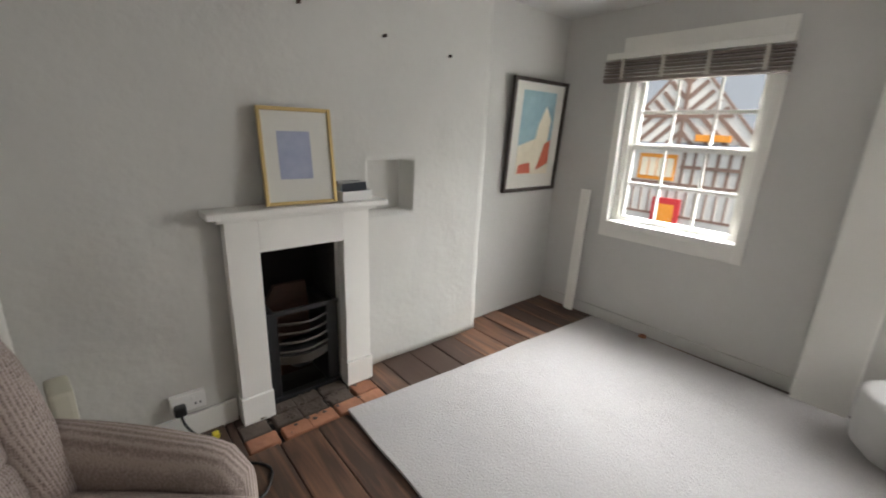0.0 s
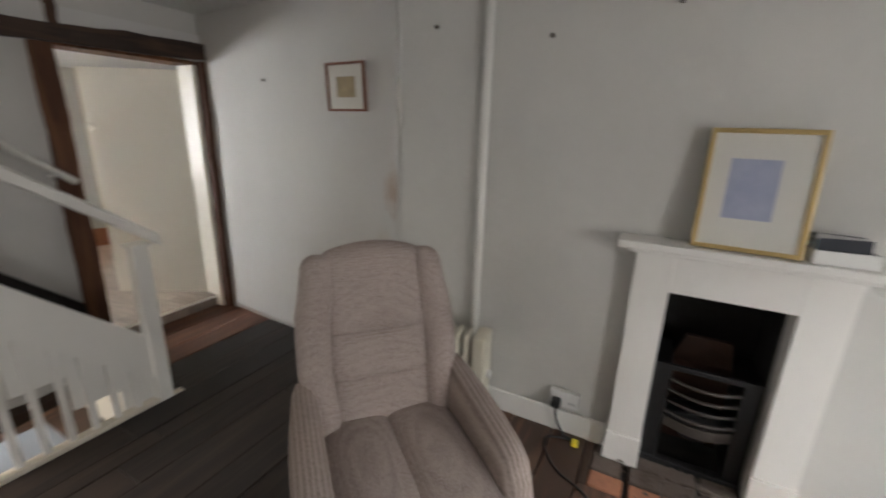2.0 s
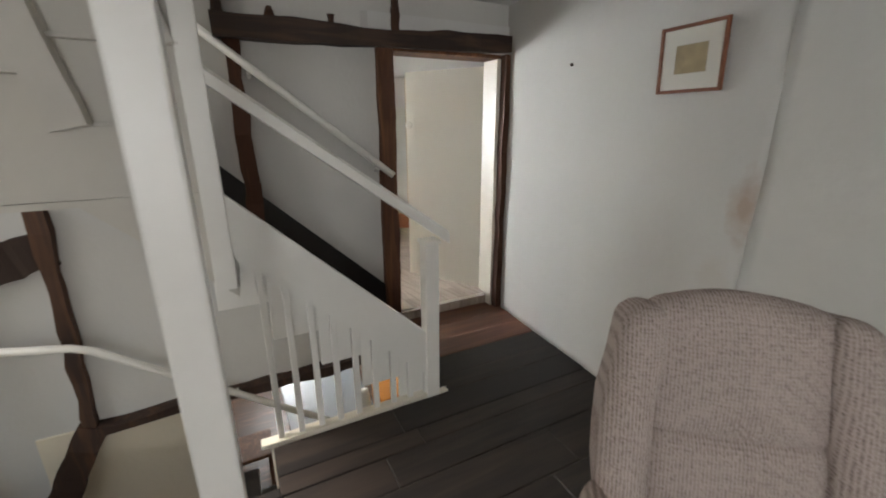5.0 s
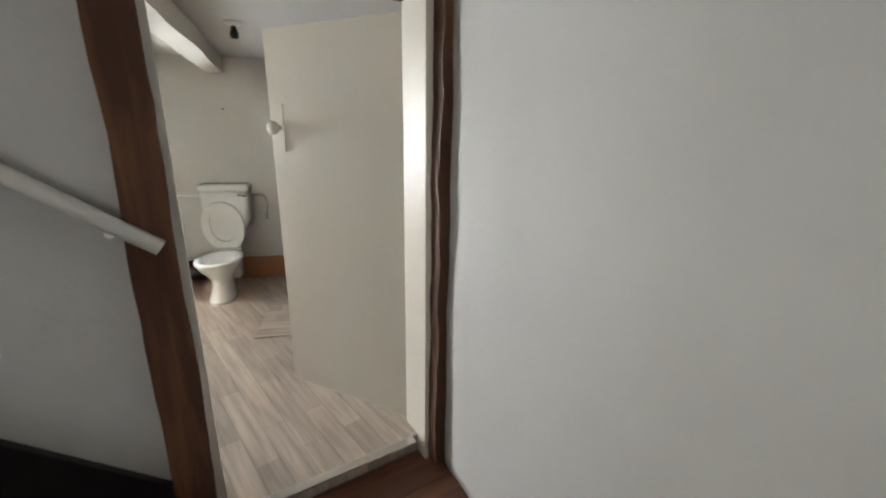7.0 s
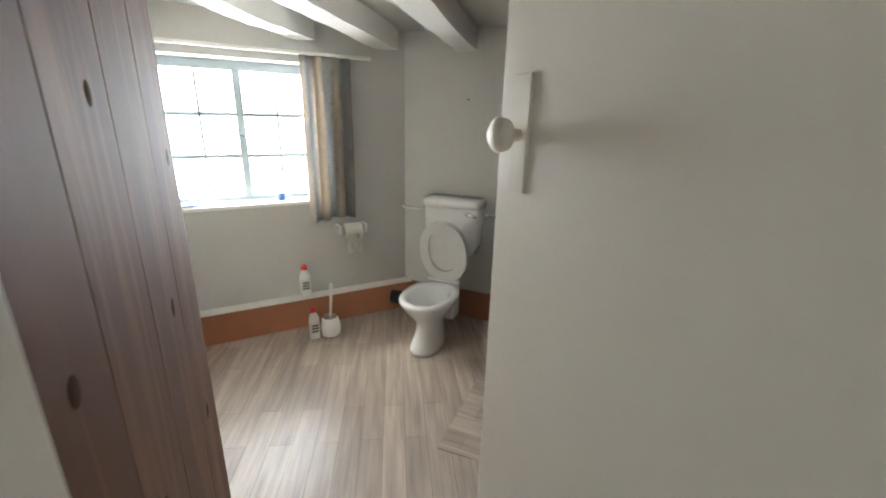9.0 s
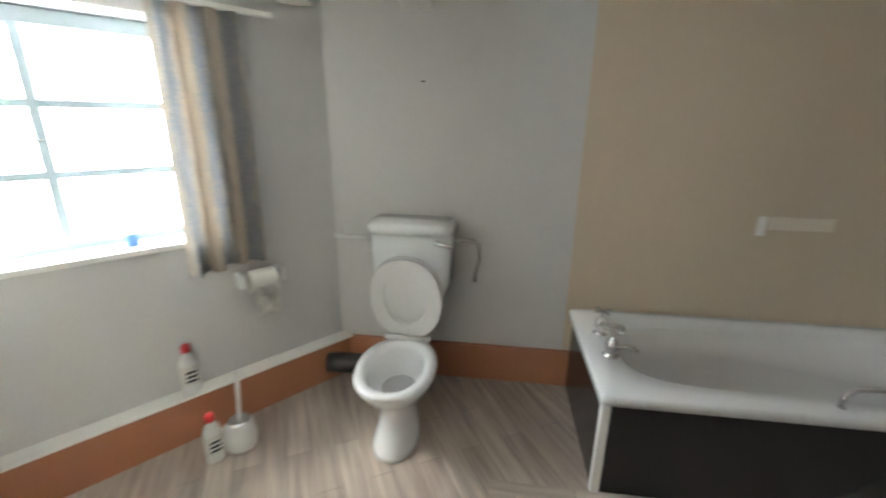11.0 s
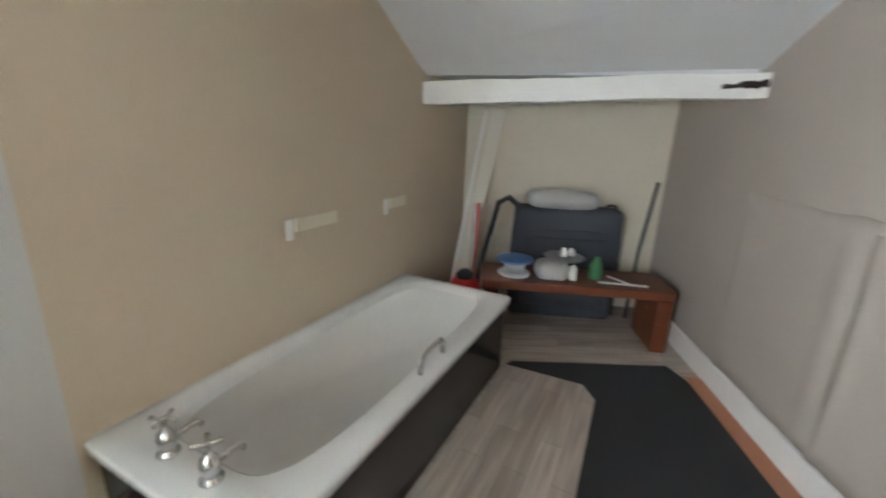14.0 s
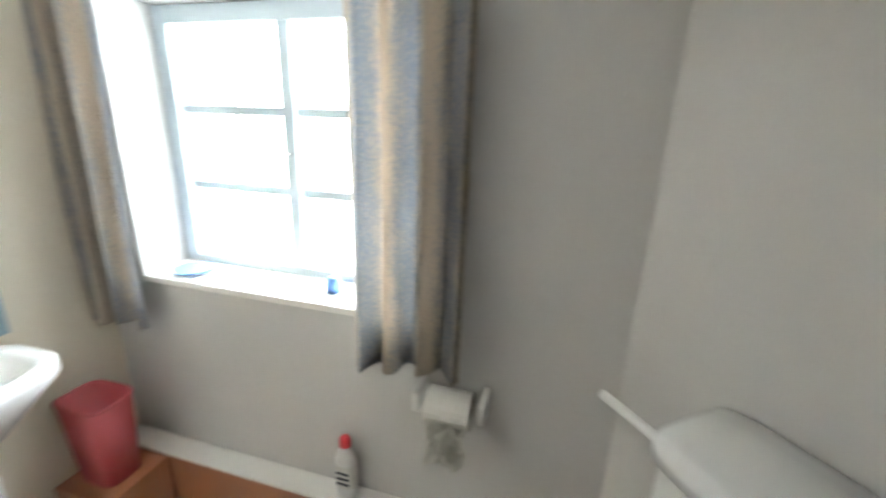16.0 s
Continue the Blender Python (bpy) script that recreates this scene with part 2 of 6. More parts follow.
def vinyl(name, turn):
    """Grey wood-effect vinyl: printed planks with thin seams."""
    m = bpy.data.materials.new(name)
    m.use_nodes = True
    nt, b = m.node_tree, m.node_tree.nodes["Principled BSDF"]
    N, L = nt.nodes.new, nt.links.new
    tc, mp, br = N("ShaderNodeTexCoord"), N("ShaderNodeMapping"), N("ShaderNodeTexBrick")
    L(tc.outputs["Object"], mp.inputs["Vector"])
    mp.inputs["Rotation"].default_value = (0, 0, radians(turn))
    L(mp.outputs[0], br.inputs["Vector"])
    br.offset = 0.37
    for k, v in (("Scale", 1.0), ("Brick Width", 0.62), ("Row Height", 0.10), ("Mortar Size", 0.0012), ("Bias", 0.0)):
        br.inputs[k].default_value = v
    br.inputs["Color1"].default_value, br.inputs["Color2"].default_value = (0.45, 0.375, 0.31, 1), (0.33, 0.27, 0.22, 1)
    br.inputs["Mortar"].default_value = (0.20, 0.165, 0.135, 1)
    st = N("ShaderNodeMapping")
    st.inputs["Scale"].default_value = (2.2, 26, 1)
    L(mp.outputs[0], st.inputs["Vector"])
    no = N("ShaderNodeTexNoise")
    no.inputs["Scale"].default_value, no.inputs["Detail"].default_value = 1.3, 7
    L(st.outputs[0], no.inputs["Vector"])
    mx = N("ShaderNodeMix")
    mx.data_type, mx.blend_type = "RGBA", "OVERLAY"
    mx.inputs[0].default_value = 0.6
    L(br.outputs["Color"], mx.inputs[6])
    L(no.outputs["Fac"], mx.inputs[7])
    L(mx.outputs[2], b.inputs["Base Color"])
    b.inputs["Roughness"].default_value = 0.30
    bp = N("ShaderNodeBump")
    bp.inputs["Strength"].default_value, bp.inputs["Distance"].default_value = 0.12, 0.002
    L(no.outputs["Fac"], bp.inputs["Height"])
    L(bp.outputs[0], b.inputs["Normal"])
    return m


VINYL = vinyl("wood_effect_vinyl", -8)
VINYL_STRIP = vinyl("wood_effect_vinyl_strip", -68.6)


def ribbed(name, c1, c2, scale, rough=0.95, axis="X"):
    """Knitted upholstery with flecked cords."""
    m = bpy.data.materials.new(name)
    m.use_nodes = True
    nt, b = m.node_tree, m.node_tree.nodes["Principled BSDF"]
    N, L = nt.nodes.new, nt.links.new
    tc = N("ShaderNodeTexCoord")
    w = N("ShaderNodeTexWave")
    w.bands_direction = axis
    w.inputs["Scale"].default_value, w.inputs["Distortion"].default_value, w.inputs["Detail"].default_value = scale, 1.2, 2
    w.inputs["Detail Scale"].default_value = 6
    L(tc.outputs["Object"], w.inputs["Vector"])
    n = N("ShaderNodeTexNoise")
    n.inputs["Scale"].default_value, n.inputs["Detail"].default_value = 120, 4
    L(tc.outputs["Object"], n.inputs["Vector"])
    a = N("ShaderNodeMath")
    a.operation = "MULTIPLY_ADD"
    L(w.outputs["Fac"], a.inputs[0])
    a.inputs[1].default_value = 0.5
    L(n.outputs["Fac"], a.inputs[2])
    r = N("ShaderNodeValToRGB")
    r.color_ramp.elements[0].position, r.color_ramp.elements[0].color = 0.42, (*c2, 1)
    r.color_ramp.elements[1].position, r.color_ramp.elements[1].color = 0.95, (*c1, 1)
    L(a.outputs[0], r.inputs[0])
    L(r.outputs[0], b.inputs["Base Color"])
    b.inputs["Roughness"].default_value = rough
    bp = N("ShaderNodeBump")
    bp.inputs["Strength"].default_value, bp.inputs["Distance"].default_value = 0.8, 0.006
    L(a.outputs[0], bp.inputs["Height"])
    L(bp.outputs[0], b.inputs["Normal"])
    return m


def knit(name):
    """Pinkish beige basket weave with brown flecks."""
    m = bpy.data.materials.new(name)
    m.use_nodes = True
    nt, b = m.node_tree, m.node_tree.nodes["Principled BSDF"]
    N, L = nt.nodes.new, nt.links.new
    tc = N("ShaderNodeTexCoord")
    waves = []
    for axis, scale in (("X", 38.0), ("Z", 34.0), ("Y", 34.0)):
        w = N("ShaderNodeTexWave")
        w.bands_direction = axis
        for key, value in (("Scale", scale), ("Distortion", 2.2), ("Detail", 2), ("Detail Scale", 5)):
            w.inputs[key].default_value = value
        L(tc.outputs["Object"], w.inputs["Vector"])
        waves.append(w)
    n, wide = N("ShaderNodeTexNoise"), N("ShaderNodeTexNoise")
    n.inputs["Scale"].default_value, n.inputs["Detail"].default_value = 150, 4
    wide.inputs["Scale"].default_value = 5
    for k in (n, wide):
        L(tc.outputs["Object"], k.inputs["Vector"])
    last = n.outputs["Fac"]
    for src, weight in ((waves[0], 0.36), (waves[1], 0.13), (waves[2], 0.08), (wide, 0.25)):
        a = N("ShaderNodeMath")
        a.operation = "MULTIPLY_ADD"
        L(src.outputs["Fac"], a.inputs[0])
        a.inputs[1].default_value = weight
        L(last, a.inputs[2])
        last = a.outputs[0]
    r = N("ShaderNodeValToRGB")
    r.color_ramp.elements[0].position, r.color_ramp.elements[0].color = 0.58, (0.22, 0.17, 0.15, 1)
    r.color_ramp.elements[1].position, r.color_ramp.elements[1].color = 1.05, (0.50, 0.42, 0.38, 1)
    e = r.color_ramp.elements.new(0.78)
    e.color = (0.37, 0.30, 0.27, 1)
    L(last, r.inputs[0])
    L(r.outputs[0], b.inputs["Base Color"])
    b.inputs["Roughness"].default_value = 0.95
    bp = N("ShaderNodeBump")
    bp.inputs["Strength"].default_value, bp.inputs["Distance"].default_value = 0.8, 0.005
    L(last, bp.inputs["Height"])
    L(bp.outputs[0], b.inputs["Normal"])
    return m


def stained(m, centre, size, tint, reach=1.0):
    """Adds one blotchy damp stain to a plaster, round a place on the object."""
    nt, b = m.node_tree, m.node_tree.nodes["Principled BSDF"]
    N, L = nt.nodes.new, nt.links.new
    tc, mp, no = N("ShaderNodeTexCoord"), N("ShaderNodeMapping"), N("ShaderNodeTexNoise")
    mp.vector_type = "TEXTURE"
    mp.inputs["Location"].default_value, mp.inputs["Scale"].default_value = centre, size
    L(tc.outputs["Object"], mp.inputs["Vector"])
    ln = N("ShaderNodeVectorMath")
    ln.operation = "LENGTH"
    L(mp.outputs[0], ln.inputs[0])
    no.inputs["Scale"].default_value, no.inputs["Detail"].default_value = 11, 6
    L(tc.outputs["Object"], no.inputs["Vector"])
    ad = N("ShaderNodeMath")
    ad.operation = "MULTIPLY_ADD"
    L(no.outputs["Fac"], ad.inputs[0])
    ad.inputs[1].default_value = 1.6
    L(ln.outputs["Value"], ad.inputs[2])
    rp = N("ShaderNodeMapRange")
    rp.inputs["From Min"].default_value, rp.inputs["From Max"].default_value = 1.0, 1.75
    rp.inputs["To Min"].default_value, rp.inputs["To Max"].default_value = reach, 0.0
    L(ad.outputs[0], rp.inputs["Value"])
    mx = N("ShaderNodeMix")
    mx.data_type = "RGBA"
    old = b.inputs["Base Color"].links[0].from_socket
    L(rp.outputs[0], mx.inputs[0])
    L(old, mx.inputs[6])
    mx.inputs[7].default_value = (*tint, 1)
    L(mx.outputs[2], b.inputs["Base Color"])
    return m


KNIT = knit("brown_flecked_knit")
STAINED_PLASTER = stained(mat("damp_stained_plaster", (0.61, 0.595, 0.565), 0.85, grain=40, vary=0.06, bump=0.28, big=2.6, stain=0.12, dist=0.006), (1.86, 0, 1.17), (0.07, 0.3, 0.16), (0.42, 0.30, 0.22), 0.75)
STAINED_PLASTER = stained(STAINED_PLASTER, (1.80, 0, 0.85), (0.10, 0.3, 0.14), (0.50, 0.42, 0.33), 0.25)
CURTAIN = ribbed("striped_curtain_cloth", (0.46, 0.39, 0.31), (0.25, 0.275, 0.30), 2.9)


# ---- mesh helpers ----
def thing(name, label="", category="", group="", kind="", m=Matrix()):
    ob = new(name)
    ob.matrix_world = m
    ob.empty_display_size = 0.1
    return tagged(ob, label, category, group, kind)


def mesh_ob(name, bm, material, smooth=False):
    me = bpy.data.meshes.new(name)
    bm.to_mesh(me)
    bm.free()
    me.materials.append(material)
    if smooth:
        for p in me.polygons:
            p.use_smooth = True
    return new(name, me)


def part(name, bm, material, parent, label="", smooth=False):
    ob = mesh_ob(name, bm, material, smooth)
    ob.parent = parent
    return tagged(ob, label)


def solid(name, bm, material, label="", category="", kind="", m=None, smooth=False, group=""):
    ob = mesh_ob(name, bm, material, smooth)
    if m is not None:
        ob.matrix_world = m
    return tagged(ob, label, category, group, kind)


def box(lo, hi, bev=0.0, seg=2, bm=None, m=None):
    b = bmesh.new()
    bmesh.ops.create_cube(b, size=1)
    for v in b.verts:
        v.co = Vector([lo[i] + (v.co[i] + 0.5) * (hi[i] - lo[i]) for i in range(3)])
    if bev:
        bmesh.ops.bevel(b, geom=b.edges[:], offset=bev, segments=seg, affect="EDGES", profile=0.6)
    if m is not None:
        b.transform(m)
    if bm is None:
        return b
    return merge(bm, b)


def merge(bm, other):
    vs = [bm.verts.new(v.co) for v in other.verts]
    other.verts.index_update()
    for f in other.faces:
        bm.faces.new([vs[v.index] for v in f.verts])
    other.free()
    return bm


def prism(poly, z0, z1, bm=None):
    """An upright prism over a plan polygon, counter-clockwise."""
    b = bm or bmesh.new()
    lo, hi = [b.verts.new((x, y, z0)) for x, y in poly], [b.verts.new((x, y, z1)) for x, y in poly]
    b.faces.new(hi)
    b.faces.new(lo[::-1])
    for i in range(len(poly)):
        j = (i + 1) % len(poly)
        b.faces.new((lo[i], lo[j], hi[j], hi[i]))
    return b


def wall(p, q, z0, z1, thick, bm=None):
    """A stretch of wall from p to q, its thickness to the left of that way."""
    p, q = Vector(p), Vector(q)
    n = Vector((-(q - p).y, (q - p).x)).normalized() * thick
    return prism([p, q, q + n, p + n], z0, z1, bm)


def tube(points, r, seg=10, bm=None, taper=None):
    b = bm or bmesh.new()
    pts = [Vector(p) for p in points]
    rings, up = [], Vector((0.13, 0.31, 0.94)).normalized()
    for i, p in enumerate(pts):
        d = (pts[min(i + 1, len(pts) - 1)] - pts[max(i - 1, 0)]).normalized()
        a = d.cross(up)
        a = (a if a.length > 1e-3 else d.cross(Vector((1, 0, 0)))).normalized()
        c = d.cross(a)
        rr = r * (taper[i] if taper else 1)
        rings.append([b.verts.new(p + rr * (math.cos(k * 2 * math.pi / seg) * a + math.sin(k * 2 * math.pi / seg) * c)) for k in range(seg)])
    for s, e in zip(rings, rings[1:]):
        for k in range(seg):
            b.faces.new((s[k], s[(k + 1) % seg], e[(k + 1) % seg], e[k]))
    b.faces.new(rings[0][::-1])
    b.faces.new(rings[-1])
    bmesh.ops.recalc_face_normals(b, faces=b.faces[:])
    return b


def lathe(profile, seg=24, bm=None, sx=1.0, sy=1.0, at=(0, 0, 0)):
    b = bm or bmesh.new()
    rings = [[b.verts.new((at[0] + sx * r * math.cos(k * 2 * math.pi / seg), at[1] + sy * r * math.sin(k * 2 * math.pi / seg), at[2] + z)) for k in range(seg)] for r, z in profile]
    for s, e in zip(rings, rings[1:]):
        for k in range(seg):
            b.faces.new((s[k], s[(k + 1) % seg], e[(k + 1) % seg], e[k]))
    b.faces.new(rings[0][::-1])
    b.faces.new(rings[-1])
    return b


def loft(rings, caps=True):
    b = bmesh.new()
    vs = [[b.verts.new(p) for p in ring] for ring in rings]
    n = len(vs[0])
    for s, e in zip(vs, vs[1:]):
        for k in range(n):
            b.faces.new((s[k], s[(k + 1) % n], e[(k + 1) % n], e[k]))
    if caps:
        b.faces.new(vs[0][::-1])
        b.faces.new(vs[-1])
    bmesh.ops.recalc_face_normals(b, faces=b.faces[:])
    return b


def superellipse(cx, cy, rx, ry, z, n=28, p=2.6):
    out = []
    for k in range(n):
        a = k * 2 * math.pi / n
        c, s = math.cos(a), math.sin(a)
        out.append((cx + rx * math.copysign(abs(c) ** (2 / p), c), cy + ry * math.copysign(abs(s) ** (2 / p), s), z))
    return out


def rough_beam(a, b, w, h, seed=1, steps=14, wob=0.012):
    """A hewn timber from a to b with wavering faces."""
    rnd = random.Random(seed)
    a, b = Vector(a), Vector(b)
    d = (b - a).normalized()
    s = d.cross(Vector((1, 0, 0)) if abs(d.x) < 0.9 else Vector((0, 1, 0))).normalized()
    u = d.cross(s)
    rings, o = [], [0, 0, 0, 0]
    for i in range(steps + 1):
        o = [k * 0.75 + rnd.uniform(-wob, wob) for k in o]
        c = a + (b - a) * i / steps
        rings.append([c + s * (w / 2 + o[0]) + u * (h / 2 + o[1]), c - s * (w / 2 + o[2]) + u * (h / 2 + o[1]),
                      c - s * (w / 2 + o[2]) - u * (h / 2 + o[3]), c + s * (w / 2 + o[0]) - u * (h / 2 + o[3])])
    return loft(rings)


def lumpy_wall(x0, x1, z0, z1, y, bulge, holes=(), nx=60, nz=44, back=0.25, seed=3.0):
    """A hand-plastered wall face with a wavering surface, rectangular holes cut through it, and thickness behind."""
    b = bmesh.new()
    xs = sorted(set([x0 + (x1 - x0) * i / nx for i in range(nx + 1)] + [h for r in holes for h in r[:2]]))
    zs = sorted(set([z0 + (z1 - z0) * i / nz for i in range(nz + 1)] + [h for r in holes for h in r[2:]]))
    inside = lambda x, z: any(r[0] < x < r[1] and r[2] < z < r[3] for r in holes)
    grid = {}
    for x in xs:
        for z in zs:
            k = noise.noise(Vector((x * 1.3, z * 1.1, seed))) * bulge + noise.noise(Vector((x * 4, z * 4, seed + 5))) * bulge * 0.3
            grid[x, z] = b.verts.new((x, y + k, z))
    for i in range(len(xs) - 1):
        for j in range(len(zs) - 1):
            if not inside((xs[i] + xs[i + 1]) / 2, (zs[j] + zs[j + 1]) / 2):
                b.faces.new((grid[xs[i], zs[j]], grid[xs[i + 1], zs[j]], grid[xs[i + 1], zs[j + 1]], grid[xs[i], zs[j + 1]]))
    edges = [e for e in b.edges if e.is_boundary]
    r = bmesh.ops.extrude_edge_only(b, edges=edges)
    for v in r["geom"]:
        if isinstance(v, bmesh.types.BMVert):
            v.co.y = y + back
    return b


MB = pose(-5.926, 0.406, 0.094, 0, 0, -21.35)   # bath wall: x into the room, y along the wall
MW = pose(-6.38, -0.758, 0.094, 0, 0, -60)      # bathroom window wall: x along it, y into the room
FLB = 0.094

# ---- large structure: bedroom and landing ----
H = 2.38
fire_wall = solid("wall_fireplace", lumpy_wall(-1.585, 1.41, 0, H, 0.0, 0.022, holes=[(-0.155, 0.275, 0.0, 0.9), (0.478, 0.80, 1.0, 1.315)], back=0.34), ROUGH_PLASTER, "lumpy white limewashed chimney wall with niche", "wall", "structure", smooth=True)
solid("wall_niche_back", box((0.44, 0.16, 0.96), (0.84, 0.2, 1.36)), ROUGH_PLASTER, kind="structure")
solid("wall_breast_side", box((1.39, 0.03, 0), (1.412, 0.36, H)), ROUGH_PLASTER, kind="structure")
solid("wall_alcove", wall((2.62, 0.12), (1.40, 0.12), 0, H, -0.2), PLASTER, kind="structure")
solid("wall_picture", lumpy_wall(0, 1.90, 0, H, 0, 0.012, back=0.25, seed=9), STAINED_PLASTER, "white plastered landing wall with damp stain", "wall", "structure", pose(-3.475, 0.14, 0, 0, 0, -4.1), smooth=True)

# window wall of the bedroom, leaning out a little in plan
XW = 2.42
# the opening at y -3.15 to -2.35 is assumed, out of view
bm = bmesh.new()
for lo, hi in (((XW, -3.75, 0), (XW + 0.3, -3.15, H)), ((XW, -2.35, 0), (XW + 0.3, -1.34, H)), ((XW, -0.43, 0), (XW + 0.3, 0.2, H)), ((XW, -1.34, 0), (XW + 0.3, -0.43, 0.80)), ((XW, -1.34, 1.98), (XW + 0.3, -0.43, H)),
               ((XW, -3.15, 0), (XW + 0.3, -2.35, 0.85)), ((XW, -3.15, 1.98), (XW + 0.3, -2.35, H))):
    box(lo, hi, bm=bm)
solid("wall_window", bm, PLASTER, "white plastered wall round the sash window", "wall", "structure")
solid("wall_boxing", box((2.30, -2.06, 0), (XW - 0.003, -1.80, H), 0.012), GLOSS, kind="structure")
solid("wall_south", box((-1.35, -3.75, 0), (XW, -3.6, H)), PLASTER, kind="structure")
solid("wall_stair_side", box((-2.2, -3.75, -0.3), (-1.35, -3.4, H)), PLASTER, kind="structure")
solid("ceiling", box((-2.25, -3.75, H), (2.75, 0.4, H + 0.12)), CEIL, kind="structure")
solid("ceiling_landing", box((-3.6, -1.72, 2.27), (-2.25, 0.4, 2.42)), CEIL, kind="structure")
solid("ceiling_stairwell", box((-3.6, -3.75, 3.4), (-2.25, -1.72, 3.5)), CEIL, kind="structure")
solid("wall_stairwell_east", box((-2.25, -3.75, H + 0.12), (-2.2, -1.72, 3.5)), PLASTER, kind="structure")
solid("wall_stairwell_north", box((-3.6, -1.72, 2.42), (-2.25, -1.67, 3.5)), PLASTER, kind="structure")

# timber-framed wall between landing and bathroom, with the doorway
bm = bmesh.new()
for lo, hi in (((-3.57, -3.75, -2.5), (-3.42, -2.10, 3.5)), ((-3.57, -2.10, -0.14), (-3.42, -0.80, 3.5)), ((-3.57, -0.80, 1.95), (-3.42, 0.16, 2.6)), ((-3.57, -0.80, -0.3), (-3.42, 0.16, -0.01))):
    box(lo, hi, bm=bm)
solid("wall_timber_frame", bm, PLASTER, "white plaster panels between dark oak timbers", "wall", "structure")
tf = thing("timber_frame", "hewn dark oak framing set in white plaster", "timber frame", kind="structure")
part("head_beam", rough_beam((-3.405, 0.15, 2.005), (-3.405, -1.74, 1.965), 0.10, 0.12, 2), OAKH, tf, "blackened hewn oak beam")
part("door_post", rough_beam((-3.425, -0.815, 0.0), (-3.425, -0.805, 1.93), 0.105, 0.115, 4, steps=24, wob=0.004), REDOAK, tf, "brown stained oak post")
part("corner_post", rough_beam((-3.42, 0.105, 0.0), (-3.42, 0.125, 1.95), 0.06, 0.10, 9, steps=26, wob=0.006), REDOAK, tf, "crooked dark oak door post")
part("stair_post", rough_beam((-3.415, -1.645, 0.55), (-3.415, -1.655, 1.92), 0.085, 0.10, 5), REDOAK, tf)
for y0, z0, z1, sd in ((-1.70, 2.0, 2.24, 6), (-1.12, 2.0, 2.09, 7), (-0.72, 2.0, 2.24, 8), (-1.45, 2.0, 2.09, 12)):
    part("short_stud", rough_beam((-3.41, y0, z0), (-3.41, y0, z1), 0.06, 0.055, sd, 4), OAK, tf)
part("stair_stud", rough_beam((-3.39, -2.64, -0.17), (-3.39, -2.60, 1.30), 0.065, 0.07, 21), OAK, tf)
part("wall_post", rough_beam((-3.39, -3.25, -1.2), (-3.39, -3.09, 2.2), 0.12, 0.12, 22), OAK, tf)
part("curved_brace", rough_beam((-3.385, -3.10, 0.78), (-3.385, -2.61, 0.91), 0.19, 0.07, 23), OAK, tf)
part("low_rail", rough_beam((-3.39, -2.62, -0.16), (-3.39, -0.82, -0.155), 0.06, 0.10, 24), OAK, tf)
part("foot_brace", rough_beam((-3.37, -3.04, -0.95), (-3.37, -2.64, -0.14), 0.16, 0.07, 25), OAK, tf)

solid("wall_lower_panel", box((-3.419, -2.9, -2.4), (-3.405, -2.10, -0.165)), CREAM, kind="structure")

# door frame and door
fr = thing("door_1", "cream painted plain door standing half open", "door", kind="structure")
part("head_lining", box((-3.62, -0.735, 1.925), (-3.41, 0.07, 1.95), 0.003), REDOAK, fr)
part("hinge_lining", box((-3.61, 0.06, FLB - 0.09), (-3.43, 0.092, 1.925), 0.003), CREAMPAINT, fr)
part("latch_lining", box((-3.655, -0.765, FLB - 0.09), (-3.497, -0.735, 1.925), 0.003), GLOSS, fr)
LEAF_M = Matrix.Translation((-3.615, 0.085, 0.03)) @ Euler((0, 0, math.atan2(-0.40, -0.655))).to_matrix().to_4x4()
leaf = part("leaf", box((0.0, -0.036, 0.0), (0.765, 0.0, 1.87), 0.004), CREAMPAINT, fr, "cream painted flush door leaf")
leaf.matrix_world = LEAF_M
for hz in (0.35, 0.95, 1.50):
    part("hinge", box((-0.006, -0.034, hz), (0.018, 0.008, hz + 0.11), 0.002), BLACKPLASTIC, leaf, "black butt hinge")
hd = part("lock_plate", box((0.675, 0.0, 0.83 + 0.5), (0.725, 0.006, 1.05 + 0.5), 0.002), CREAMPAINT, leaf, "painted-over lock plate")
kn = part("knob", lathe([(0.004, 0), (0.012, 0.002), (0.012, 0.02), (0.03, 0.035), (0.033, 0.05), (0.02, 0.062), (0.004, 0.065)], 16), CREAMPAINT, leaf, "round cream knob", True)
kn.matrix_basis = Matrix.Translation((0.70, 0.004, 1.44)) @ Euler((radians(-90), 0, 0)).to_matrix().to_4x4()
solid("threshold_strip", box((-3.50, -0.735, FLB - 0.002), (-3.455, 0.03, FLB + 0.006), 0.003), CHROME, "worn metal threshold strip at the vinyl edge", "threshold", "structure")

# floors: one base under the boards
bm = bmesh.new()
for lo, hi in (((-2.56, -1.75, -0.25), (2.7, 0.45, -0.03)), ((-3.52, -0.84, -0.25), (-2.56, 0.2, -0.03)), ((-2.25, -3.75, -0.25), (2.7, -1.75, -0.03))):
    box(lo, hi, bm=bm)
solid("floor_base", bm, SOOT, kind="structure")
solid("floor_edge_nosing", box((-2.60, -1.76, -0.26), (-2.555, -0.80, 0.012), 0.006), CREAMPAINT, "scuffed cream painted landing edge under the balusters", "trim", "structure")
solid("floor_edge_dark", box((-2.30, -3.4, -0.26), (-2.25, -1.75, 0.008), 0.006), DARKBOARD, kind="structure")

